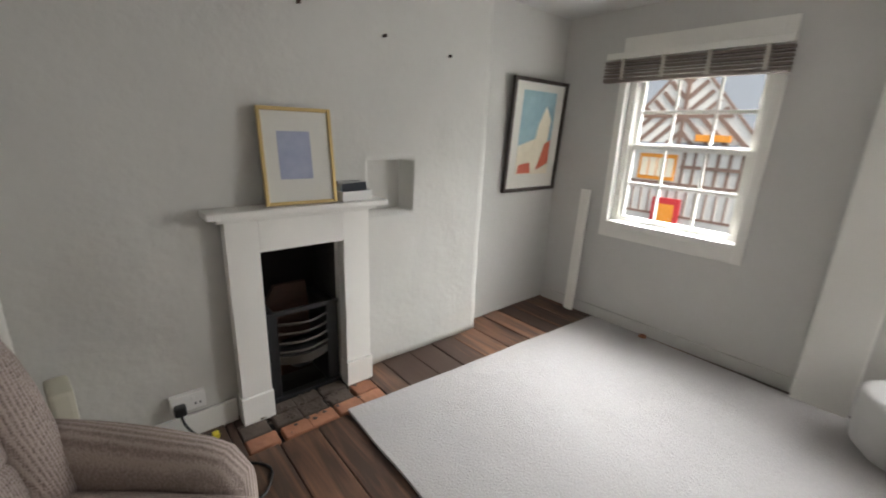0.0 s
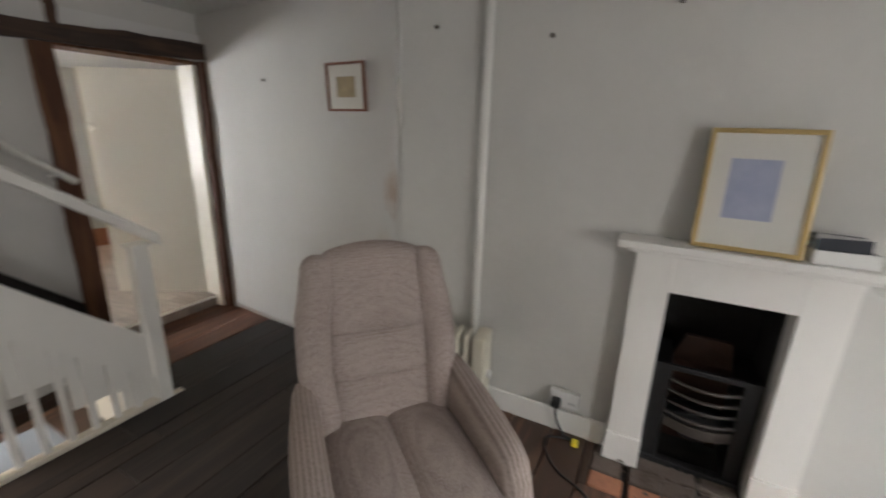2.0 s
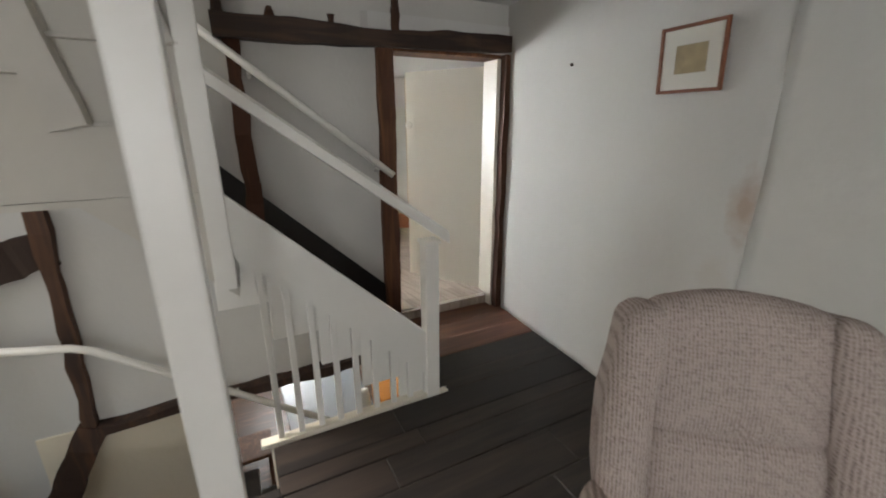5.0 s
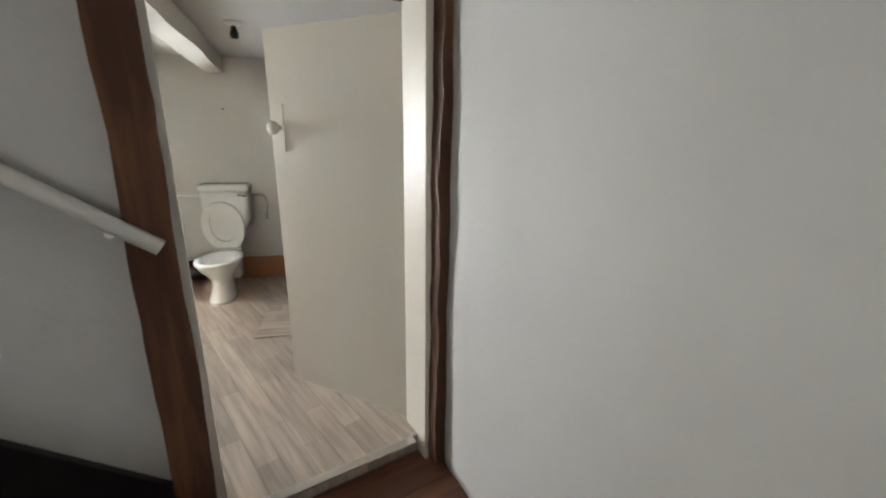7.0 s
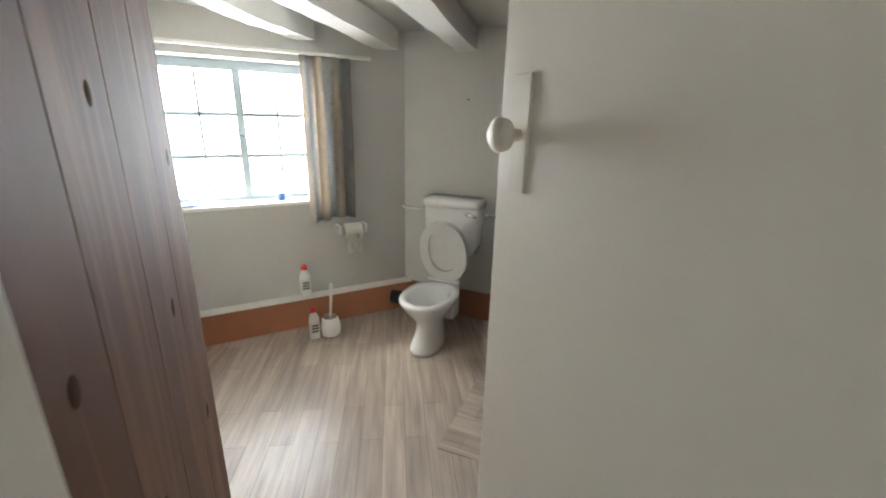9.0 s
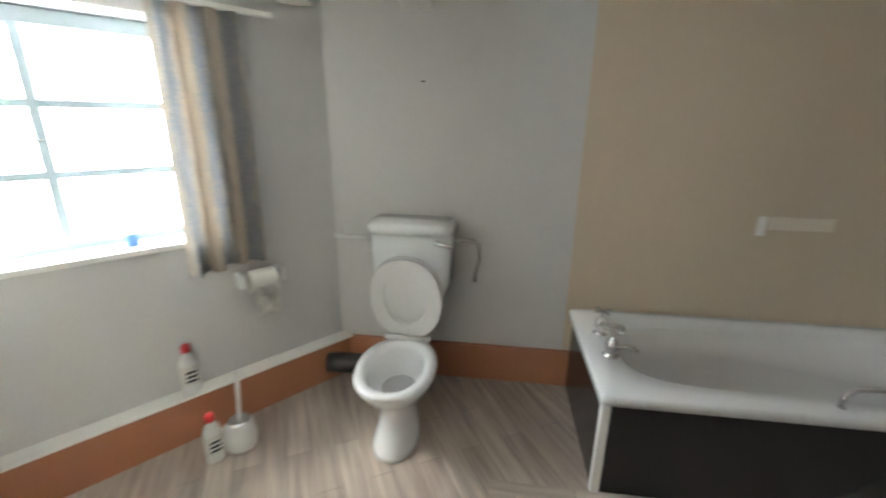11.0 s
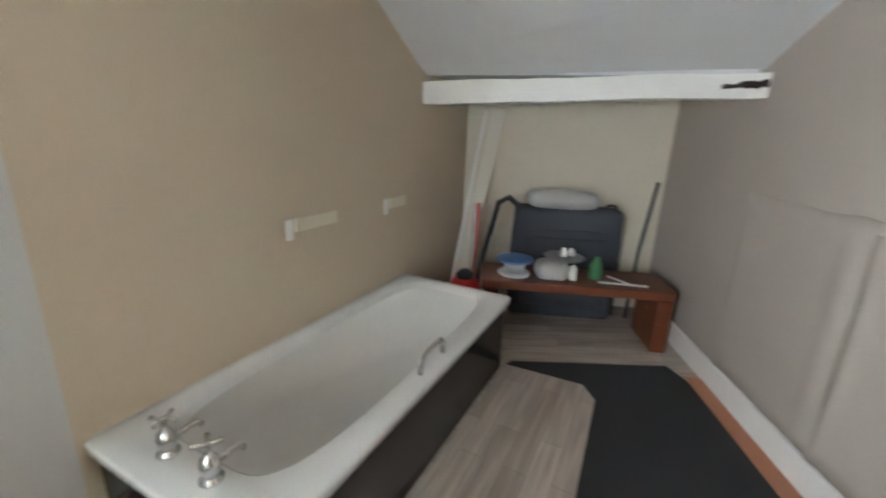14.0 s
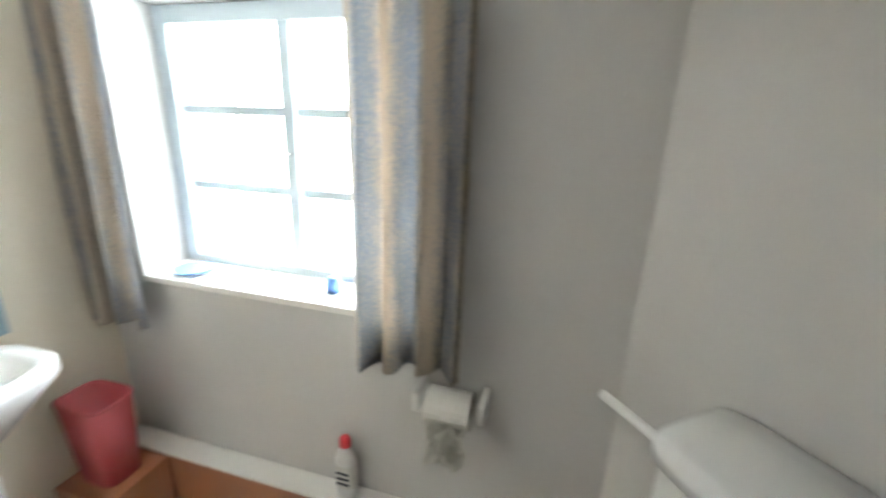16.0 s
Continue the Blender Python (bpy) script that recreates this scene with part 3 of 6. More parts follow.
# hearth recess
hr = thing("fireplace_recess", kind="structure")
bm = bmesh.new()
for lo, hi in (((-0.24, 0.33, 0), (0.36, 0.38, 1.1)), ((-0.26, 0.02, 0.0), (-0.15, 0.36, 1.0)), ((0.27, 0.02, 0), (0.38, 0.36, 1.0)), ((-0.26, 0.02, 0.88), (0.38, 0.36, 1.0))):
    box(lo, hi, bm=bm)
part("soot_lining", bm, SOOT, hr)

# ---- bathroom shell ----
bm = prism([(-3.50, -0.80), (-3.50, 2.9), (-5.2, 2.9), (-6.6, -0.7), (-5.4, -2.4), (-3.62, -1.15)], -0.2, FLB)
solid("floor_bathroom", bm, VINYL, "grey wood-effect vinyl laid in planks", "floor", "structure")


def uv(u, v):
    p = MB @ Vector((v, u, 0))
    return p.x, p.y


HB = 2.03
solid("wall_wc", wall(uv(-0.045, 0), uv(-1.25, 0), -0.2, HB + 0.3, -0.25), PLASTER, "white painted plaster wall behind the toilet", "wall", "structure")
solid("wall_bath", wall(uv(2.75, 0), uv(-0.045, 0), -0.2, HB + 0.3, -0.25), TAN, "tan distempered wall above the bath", "wall", "structure")
solid("wall_bath_end", box((-5.3, 2.78, -0.2), (-3.4, 2.95, HB)), CREAM, "cream wall at the end of the bathroom", "wall", "structure")
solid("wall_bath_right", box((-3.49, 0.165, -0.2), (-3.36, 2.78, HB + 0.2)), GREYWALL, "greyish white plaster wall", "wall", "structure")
# window wall with its splayed opening
b = bmesh.new()
S0, S1, Z0, Z1, T = 0.57, 1.475, 0.868, 1.685, 0.27
for lo, hi in (((-0.15, -T, -0.3), (0.55, 0, HB)), ((1.495, -T, -0.3), (1.95, 0, HB)), ((0.55, -T, -0.3), (1.495, 0, 0.845)), ((0.55, -T, 1.70), (1.495, 0, HB))):
    box(lo, hi, bm=b)
solid("wall_bath_window", b, PLASTER, "white plaster wall with a deep window opening", "wall", "structure", MW)
solid("sill_bath", box((0.552, -0.17, 0.8455), (1.493, 0.014, 0.868), 0.004), GLOSS, "white painted window sill", "sill", "structure", MW)
P0, P1 = MW @ Vector((1.67, 0, 0)), Vector((-4.55, -1.20, 0))
P2 = MW @ Vector((1.67, 0.98, 0))
solid("wall_sink", wall((P2.x, P2.y), (P0.x, P0.y), -0.2, HB, 0.2), CREAM, "cream wall beside the washbasin", "wall", "structure")
solid("wall_nook", wall((-4.57, -1.22), (P2.x, P2.y), -0.2, HB, 0.15), CREAM, kind="structure")
pp = thing("pine_partition", "knotty pine boarded partition with a white skirting", "partition", kind="structure")
P3 = Vector((-3.665, -0.79))
dv = (Vector((-4.55, -1.20)) - P3).normalized()
bm_list = [(0.0, 0.24), (0.245, 0.49), (0.495, 0.735), (0.74, 0.98)]
for a, c in bm_list:
    part("board", wall(P3 + dv * a, P3 + dv * c, 0.0, HB, 0.03), PINE, pp)
for k, (a, z, s) in enumerate(((0.08, 0.42, 0.030), (0.13, 1.18, 0.022), (0.33, 0.78, 0.026), (0.40, 1.52, 0.020), (0.60, 0.35, 0.030), (0.66, 1.05, 0.024), (0.84, 0.62, 0.026), (0.90, 1.38, 0.022), (0.86, 0.20, 0.020))):
    q = lathe([(0.7, -0.5), (1.0, 0.0), (0.4, 0.5)], 14)
    q.transform(Matrix.Translation((P3.x + dv.x * a, P3.y + dv.y * a, z)) @ Euler((0, 0, math.atan2(dv.y, dv.x))).to_matrix().to_4x4() @ Euler((radians(90), 0, 0)).to_matrix().to_4x4() @ Matrix.Diagonal((s * 0.75, s, 0.003, 1)))
    part("knot", q, KNOT, pp, "dark pine knot")
solid("ceiling_bathroom", prism([(-3.40, -0.9), (-3.40, 1.395), (-5.75, 1.79), (-6.75, -0.8), (-5.5, -2.5), (-3.6, -1.3)], HB, HB + 0.1), CEIL, kind="structure")
bm = bmesh.new()
v = [bm.verts.new(p) for p in ((-3.40, 1.20, 2.118), (-5.75, 1.62, 2.118), (-5.75, 2.28, 1.735), (-3.40, 1.86, 1.79), (-3.40, 1.20, 2.25), (-5.75, 1.62, 2.25), (-5.75, 2.28, 1.86), (-3.40, 1.86, 1.90))]
for q in ((0, 1, 2, 3), (7, 6, 5, 4), (0, 4, 5, 1), (1, 5, 6, 2), (2, 6, 7, 3), (3, 7, 4, 0)):
    bm.faces.new([v[i] for i in q])
solid("ceiling_slope", bm, CEIL, kind="structure")
solid("ceiling_recess", prism([(-3.40, 1.9), (-3.40, 2.95), (-5.6, 2.95), (-5.6, 2.3)], 1.76, 1.84), CEIL, kind="structure")
solid("tie_beam", rough_beam((-5.40, 2.24, 1.64), (-3.40, 1.856, 1.705), 0.125, 0.13, 41, wob=0.006), GLOSS, "white painted ceiling beam with a broken plaster patch", "beam", "structure")
solid("broken_plaster", rough_beam((-3.69, 1.852, 1.695), (-3.50, 1.816, 1.712), 0.035, 0.02, 43, 9, 0.010), OAK, "dark broken patch on the beam", "damage", "structure")
for i, (a, c) in enumerate((((-4.3, -1.17, HB - 0.045), (-6.32, -0.85, HB - 0.05)), ((-3.7, -0.89, HB - 0.045), (-6.28, -0.335, HB - 0.05)), ((-4.7, -1.42, HB - 0.045), (-6.05, -1.31, HB - 0.05)))):
    solid("ceiling_beam", rough_beam(a, c, 0.14, 0.125, 50 + i, wob=0.006), GLOSS, "white painted bathroom ceiling joist", "beam", "structure")
lh = thing("lamp_holder", "empty dark lamp holder on a white ceiling rose", "lamp holder", m=pose(-4.85, -0.35, HB))
part("ceiling_rose", lathe([(0.004, -0.022), (0.03, -0.020), (0.05, -0.008), (0.052, 0.0)], 20), WHITEPLASTIC, lh, smooth=True)
part("holder", lathe([(0.004, -0.085), (0.020, -0.084), (0.024, -0.06), (0.018, -0.045), (0.012, -0.021)], 16), BLACKPLASTIC, lh, "dark lamp socket", smooth=True)
bm = bmesh.new()
prism([(0.0, 0.0), (1.67, 0.0), (1.67, 0.07), (0.0, 0.07)], 0.0, 0.205, bm)
solid("skirting_window", bm, SKIRT, "terracotta painted boxed skirting", "skirting", "structure", MW)
solid("skirting_ledge", box((-0.02, -0.002, 0.2055), (1.67, 0.082, 0.2175), 0.004), GLOSS, "white painted ledge on the skirting", "ledge", "structure", MW)
solid("skirting_sink", box((1.44, 0.084, 0.0), (1.668, 0.30, 0.205), 0.004), SKIRT, "terracotta painted boxing below the washbasin", "skirting", "structure", MW)
solid("skirting_wc", box((0.003, -1.26, 0.0), (0.028, 0.02, 0.205), 0.005), SKIRT, "terracotta painted skirting board", "skirting", "structure", MB)
solid("skirting_right", box((-3.513, 0.17, FLB), (-3.491, 2.78, FLB + 0.14), 0.005), GLOSS, "white painted skirting board", "skirting", "structure")
wp = thing("wall_lining_paper", "creased and lifting lining paper on the plaster wall", "wall lining", kind="structure")
for ya, yb, z1, sd in ((0.99, 1.72, 1.19, 3), (0.30, 1.00, 1.15, 8)):
    b = bmesh.new()
    rows = []
    for i in range(29):
        f = i / 28
        line = []
        for j in range(17):
            g = j / 16
            lift = 0.005 + 0.012 * math.exp(-((f - 0.97) / 0.05) ** 2) + 0.010 * math.exp(-((f - 0.10 - 0.05 * g) / 0.06) ** 2) + 0.005 * max(0.0, noise.noise(Vector((f * 5, g * 3, sd)))) + 0.008 * math.exp(-((g - 0.97) / 0.05) ** 2)
            line.append(b.verts.new((-3.491 - lift, ya + (yb - ya) * f + 0.012 * noise.noise(Vector((g * 3, sd, 0))), FLB + 0.145 + (z1 - FLB - 0.145) * g + 0.01 * noise.noise(Vector((f * 4, sd, 5))))))
        rows.append(line)
    for i in range(28):
        for j in range(16):
            b.faces.new((rows[i][j], rows[i][j + 1], rows[i + 1][j + 1], rows[i + 1][j]))
    for v in bmesh.ops.extrude_edge_only(b, edges=[e for e in b.edges if e.is_boundary])["geom"]:
        if isinstance(v, bmesh.types.BMVert):
            v.co.x = -3.487
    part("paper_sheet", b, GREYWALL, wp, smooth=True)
solid("floor_board_edge", box((-3.60, 0.5, FLB + 0.001), (-3.514, 1.76, FLB + 0.009), 0.002), SKIRT, "terracotta painted strip of floor beside the skirting", "floor", "structure")

# lower floor seen through the stairwell
solid("floor_lower", box((-7.6, -4.0, -2.5), (0.0, 0.4, -2.4)), BOARD, "dark lower floor under the stairs", "floor", "structure")
bm = bmesh.new()
for lo, hi in (((-7.4, 0.1, -2.4), (0, 0.3, -0.26)), ((-7.5, -3.75, -2.4), (-7.4, 0.3, -0.26)), ((-7.4, -3.75, -2.4), (-3.57, -3.6, -0.26)), ((-7.5, -3.75, -0.26), (-3.57, 0.3, -0.2)), ((-1.2, -3.75, -2.4), (-1.1, 0.1, -0.26)), ((-3.37, -3.75, -2.4), (-1.2, -3.6, -0.26))):
    box(lo, hi, bm=bm)
solid("wall_lower", bm, CREAM, "cream walls of the room below", "wall", "structure")

# ---- fireplace ----
def fireplace():
    t = thing("fireplace_surround", "white painted timber mantelpiece round a small fireplace", "fireplace")
    part("left_jamb", box((-0.30, -0.095, 0.155), (-0.155, -0.02, 1.06), 0.004), GLOSS, t)
    part("right_jamb", box((0.275, -0.095, 0.155), (0.43, -0.02, 1.06), 0.004), GLOSS, t)
    part("left_plinth", box((-0.308, -0.108, 0.0), (-0.150, -0.02, 0.155), 0.006), GLOSS, t)
    part("right_plinth", box((0.270, -0.108, 0.0), (0.438, -0.02, 0.155), 0.006), GLOSS, t)
    part("frieze", box((-0.155, -0.095, 0.90), (0.275, -0.02, 1.06), 0.003), GLOSS, t)
    b = box((-0.335, -0.125, 1.06), (0.465, -0.02, 1.085), 0.006)
    part("bed_mould", b, GLOSS, t)
    part("mantel_shelf", box((-0.378, -0.175, 1.085), (0.508, -0.02, 1.117), 0.008), GLOSS, t, "chipped white mantel shelf")
    g = thing("fire_grate", "black cast iron hob grate in the fireplace opening", "grate")
    part("left_hob", box((-0.148, -0.012, 0.02), (-0.075, 0.30, 0.52), 0.01), IRON, g)
    part("right_hob", box((0.195, -0.012, 0.02), (0.268, 0.30, 0.52), 0.01), IRON, g)
    part("back_plate", loft([[(-0.075, 0.24, 0.0), (0.195, 0.24, 0.0), (0.195, 0.27, 0.0), (-0.075, 0.27, 0.0)], [(-0.075, 0.24, 0.45), (0.195, 0.24, 0.45), (0.195, 0.27, 0.45), (-0.075, 0.27, 0.45)], [(-0.03, 0.16, 0.62), (0.15, 0.16, 0.62), (0.15, 0.19, 0.62), (-0.03, 0.19, 0.62)]]), FIREBACK, g, "sooty brick fireback")
    for i, z in enumerate((0.30, 0.355, 0.41, 0.465)):
        bow = 0.045
        pts = [(-0.075 + 0.27 * k / 12, -0.01 - bow * math.sin(math.pi * k / 12), z) for k in range(13)]
        part("grate_bar", tube(pts, 0.0075, 8), GRATE, g, smooth=True)
    pts = [(-0.075 + 0.27 * k / 12, -0.012 - 0.047 * math.sin(math.pi * k / 12)) for k in range(13)]
    rings = [[(x, y, 0.225), (x, y + 0.02, 0.225), (x, y + 0.02, 0.275), (x, y, 0.275)] for x, y in pts]
    part("bottom_band", loft(rings), GRATE, g)
    part("fire_basket", loft([superellipse(0.06, 0.06, 0.06, 0.06, 0.17), superellipse(0.06, 0.06, 0.125, 0.075, 0.235), superellipse(0.06, 0.06, 0.13, 0.08, 0.29)]), IRON, g, smooth=True)
    part("cast_front", box((-0.148, -0.02, 0.515), (0.268, 0.0, 0.54), 0.004), IRON, g)
    part("ash_lip", box((-0.15, -0.03, 0.0), (0.27, 0.02, 0.035), 0.006), IRON, g)
    rnd = random.Random(5)
    b = bmesh.new()
    for i in range(130):
        x, y, s = rnd.gauss(0.06, 0.13), rnd.gauss(-0.12, 0.07), rnd.uniform(0.004, 0.014)
        if -0.30 < x < 0.40 and y > -0.3:
            r = bmesh.ops.create_icosphere(b, subdivisions=1, radius=s)
            for v in r["verts"]:
                v.co = Vector((v.co.x * rnd.uniform(0.7, 1.5) + x, v.co.y * rnd.uniform(0.7, 1.4) + y, abs(v.co.z) * 0.7 + 0.0135))
    solid("fallen_soot", b, ASH, "soot and rubble scattered on the hearth", "rubble", "stuff")


fireplace()

hearth = thing("hearth", "worn brick hearth in front of the grate", "hearth", kind="structure")
rnd = random.Random(8)
x = -0.335
while x < 0.42:
    for row, (y0, y1) in enumerate(((-0.325, -0.225), (-0.218, -0.115), (-0.108, 0.02))):
        w = 0.145 if row != 1 else 0.135
        o = rnd.uniform(-0.012, 0.012)
        part("brick", box((x + o, y0, -0.03), (min(x + o + w, 0.405), y1, 0.008 + rnd.uniform(0, 0.006)), 0.006, 1), BRICK if (row == 0 or x > 0.15 and row < 2) else ASH, hearth)
    x += 0.152


def framed(name, label, w, h, m, fmat, fw, depth, border, art, mount=MOUNT):
    t = thing(name, label, "picture", m=m)
    for nm, lo, hi in (("frame_side", (-w / 2, -depth, 0), (-w / 2 + fw, 0, h)), ("frame_side", (w / 2 - fw, -depth, 0), (w / 2, 0, h)), ("frame_rail", (-w / 2 + fw, -depth, 0), (w / 2 - fw, 0, fw)), ("frame_rail", (-w / 2 + fw, -depth, h - fw), (w / 2 - fw, 0, h))):
        part(nm, box(lo, hi, 0.003), fmat, t)
    part("mount", box((-w / 2 + fw, -depth * 0.45, fw), (w / 2 - fw, -depth * 0.2, h - fw)), mount, t)
    art(t, w, h, depth * 0.45)
    return t


def art_blue(t, w, h, d):
    part("print", box((-0.092, -d - 0.001, h * 0.27), (0.062, -d + 0.001, h * 0.76)), PAPERBLUE, t, "blue-grey abstract print")


def art_big(t, w, h, d):
    def blob(pts, k, material, label):
        b = bmesh.new()
        prism([(px, pz) for px, pz in pts], 0, 0.0008, b)
        b.transform(Matrix.Translation((0, -d - 0.0008 - k * 0.0009, 0)) @ Euler((radians(90), 0, 0)).to_matrix().to_4x4())
        part("print_shape", b, material, t, label)
    a, c = w * 0.31, h
    blob([(-a, 0.16 * c), (a, 0.16 * c), (a, 0.90 * c), (-a, 0.90 * c)], 0, PRINT_TEAL, "teal print ground")
    blob([(-a, 0.16 * c), (a, 0.16 * c), (a, 0.36 * c), (0.2 * a, 0.5 * c), (-a, 0.42 * c)], 1, PRINT_CREAM, "cream print area")
    blob([(-0.1 * a, 0.40 * c), (0.75 * a, 0.42 * c), (0.85 * a, 0.66 * c), (0.45 * a, 0.78 * c), (0.1 * a, 0.62 * c)], 2, PRINT_CREAM, "pale print shape")
    blob([(0.25 * a, 0.20 * c), (0.97 * a, 0.26 * c), (0.95 * a, 0.48 * c), (0.6 * a, 0.44 * c)], 3, PRINT_RED, "red print shape")
    blob([(-0.9 * a, 0.17 * c), (-0.1 * a, 0.17 * c), (-0.2 * a, 0.27 * c), (-0.85 * a, 0.25 * c)], 4, PRINT_RED, "red print strip")


def art_sepia(t, w, h, d):
    part("print", box((-w * 0.24, -d - 0.001, h * 0.29), (w * 0.24, -d + 0.001, h * 0.71)), SEPIA, t, "faded sepia print")


framed("mantel_picture", "gilt framed blue-grey print leaning on the mantel", 0.345, 0.45, pose(0.055, -0.115, 1.1185, -8, 0, -3), GILT, 0.017, 0.02, 0.05, art_blue)
framed("large_picture", "dark framed colourful abstract print in the alcove", 0.66, 0.86, pose(2.06, 0.115, 1.035, 3, 0, 0), BLACKFRAME, 0.028, 0.03, 0.05, art_big)
framed("small_picture", "small sepia print in a mahogany frame", 0.296, 0.265, pose(-1.935, 0.018, 1.612, 3, 0, -3.7), REDFRAME, 0.014, 0.016, 0.03, art_sepia)


def box_of_cards():
    t = thing("card_box", "white box of leaflets on the mantel shelf", "box", m=pose(0.335, -0.10, 1.1185, 0, 0, 6))
    for lo, hi in (((-0.09, -0.045, 0), (0.09, -0.04, 0.05)), ((-0.09, 0.04, 0), (0.09, 0.045, 0.05)), ((-0.09, -0.04, 0), (-0.085, 0.04, 0.05)), ((0.085, -0.04, 0), (0.09, 0.04, 0.05)), ((-0.085, -0.04, 0), (0.085, 0.04, 0.004))):
        part("side", box(lo, hi), WHITEPLASTIC, t)
    r = random.Random(2)
    for i in range(12):
        c = part("leaflet", box((-0.08, -0.0012, 0), (0.07, 0.0012, 0.072 + r.uniform(-0.012, 0.02))), (GREYCLOTH, NAVY, TILEBLUE, MOUNT, GREYCLOTH)[i % 5], t)
        c.matrix_basis = Matrix.Translation((r.uniform(-0.006, 0.006), -0.034 + i * 0.006, 0.005)) @ Euler((radians(r.uniform(-30, 4)), radians(r.uniform(-4, 4)), 0)).to_matrix().to_4x4()


box_of_cards()

# nails on the chimney wall and elsewhere
for x, y, z in ((-1.337, -0.02, 2.005), (-0.768, -0.02, 1.932), (-0.289, -0.02, 2.02), (0.13, -0.02, 2.03), (0.592, -0.02, 1.961), (1.049, -0.02, 1.92), (-2.70, 0.075, 1.808)):
    solid("picture_hook", box((-0.006, -0.006, -0.008), (0.006, 0.03, 0.008), 0.003), OAK, "small rusty picture hook stuck in white plaster", "hook", m=pose(x, y, z), group="wall hooks")
solid("picture_hook", box((0, -0.008, -0.004), (0.008, 0.008, 0.004), 0.002), OAK, "small rusty nail above the toilet", "hook", m=MB @ pose(-0.004, -0.783, 1.522), group="wall hooks")


# pipe boxing and skirting on the chimney wall
solid("service_pipe", tube([(-1.05, -0.035, 0.10), (-1.05, -0.032, 1.2), (-1.055, -0.035, H)], 0.022, 14), GLOSS, "white painted pipe running down the wall", "pipe", smooth=True)
solid("skirting_hearth", box((-1.0, -0.035, 0.0), (-0.315, -0.016, 0.13), 0.005), GLOSS, "white painted skirting board", "skirting", "structure")


def socket():
    t = thing("wall_socket", "white double wall socket with one black plug", "socket", m=pose(-0.522, -0.03, 0.205))
    part("backbox", box((-0.073, -0.012, -0.043), (0.073, 0.02, 0.043), 0.004), WHITEPLASTIC, t)
    part("rocker", box((0.012, -0.017, 0.012), (0.026, -0.012, 0.030), 0.001), WHITEPLASTIC, t)
    for k in (0.025, 0.045):
        part("slot", box((k, -0.0135, -0.02), (k + 0.006, -0.012, -0.008)), BLACKPLASTIC, t)
    p = thing("power_lead", "black plug and trailing cable with a yellow tag", "cable")
    part("plug", box((-0.585, -0.085, 0.165), (-0.535, -0.042, 0.215), 0.012), BLACKPLASTIC, p)
    pts = [(-0.56, -0.065, 0.165), (-0.545, -0.075, 0.10), (-0.50, -0.08, 0.03), (-0.45, -0.085, 0.016), (-0.51, -0.10, 0.022), (-0.575, -0.13, 0.016), (-0.55, -0.23, 0.016), (-0.47, -0.325, 0.016), (-0.345, -0.39, 0.016), (-0.295, -0.48, 0.016), (-0.36, -0.59, 0.016), (-0.46, -0.595, 0.016), (-0.55, -0.52, 0.016), (-0.66, -0.40, 0.016), (-0.80, -0.33, 0.016)]
    sm = []
    for i in range(len(pts) - 1):
        a0, a, c, c1 = (Vector(pts[max(0, min(len(pts) - 1, j))]) for j in (i - 1, i, i + 1, i + 2))
        for k in range(5):
            s = k / 5
            sm.append(0.5 * ((2 * a) + (c - a0) * s + (2 * a0 - 5 * a + 4 * c - c1) * s * s + (3 * a - a0 - 3 * c + c1) * s ** 3))
    part("cable", tube(sm + [pts[-1]], 0.006, 8), BLACKPLASTIC, p, smooth=True)
    part("tag", box((-0.452, -0.128, 0.012), (-0.422, -0.09, 0.036), 0.006), YELLOW, p, "yellow cable tag")


socket()


def heater():
    t = thing("oil_heater", "cream oil-filled radiator behind the armchair", "heater", m=pose(-1.105, -0.265, 0, 0, 0, 8))
    for i in range(7):
        x = -0.17 + i * 0.048
        part("fin", loft([superellipse(0, 0, 0.018, 0.055, 0.075, 12), superellipse(0, 0, 0.02, 0.07, 0.10, 12), superellipse(0, 0, 0.02, 0.07, 0.54, 12), superellipse(0, 0, 0.016, 0.055, 0.565, 12)]), HEATER, t, smooth=True).location.x = x
    part("control_box", box((0.155, -0.075, 0.08), (0.225, 0.075, 0.57), 0.015), HEATER, t)
    part("dial", lathe([(0.02, 0), (0.022, 0.012), (0.016, 0.018)], 14), WHITEPLASTIC, t, "round white dial").matrix_basis = Matrix.Translation((0.225, 0, 0.35)) @ Euler((0, radians(90), 0)).to_matrix().to_4x4()
    for x in (-0.12, 0.12):
        part("foot", box((x - 0.02, -0.11, 0.0), (x + 0.02, 0.11, 0.076), 0.01), BLACKPLASTIC, t)


heater()


def cushion(lo, hi, r, puff=0.02, m=None, cuts=5):
    b = box(lo, hi, r, 4)
    bmesh.ops.subdivide_edges(b, edges=[e for e in b.edges if e.calc_length() > 0.12], cuts=cuts, use_grid_fill=True)
    c = (Vector(lo) + Vector(hi)) / 2
    half = (Vector(hi) - Vector(lo)) / 2
    for v in b.verts:
        q = v.co - c
        f = [max(0.0, 1 - (q[i] / half[i]) ** 2) for i in range(3)]
        for i in range(3):
            o = f[(i + 1) % 3] * f[(i + 2) % 3]
            v.co[i] += math.copysign(puff * o, q[i]) * min(1, abs(q[i] / half[i]))
        v.co += Vector((noise.noise(v.co * 7), noise.noise(v.co * 7 + Vector((9, 0, 0))), noise.noise(v.co * 7 + Vector((0, 9, 0))))) * 0.005
    if m is not None:
        b.transform(m)
    return b


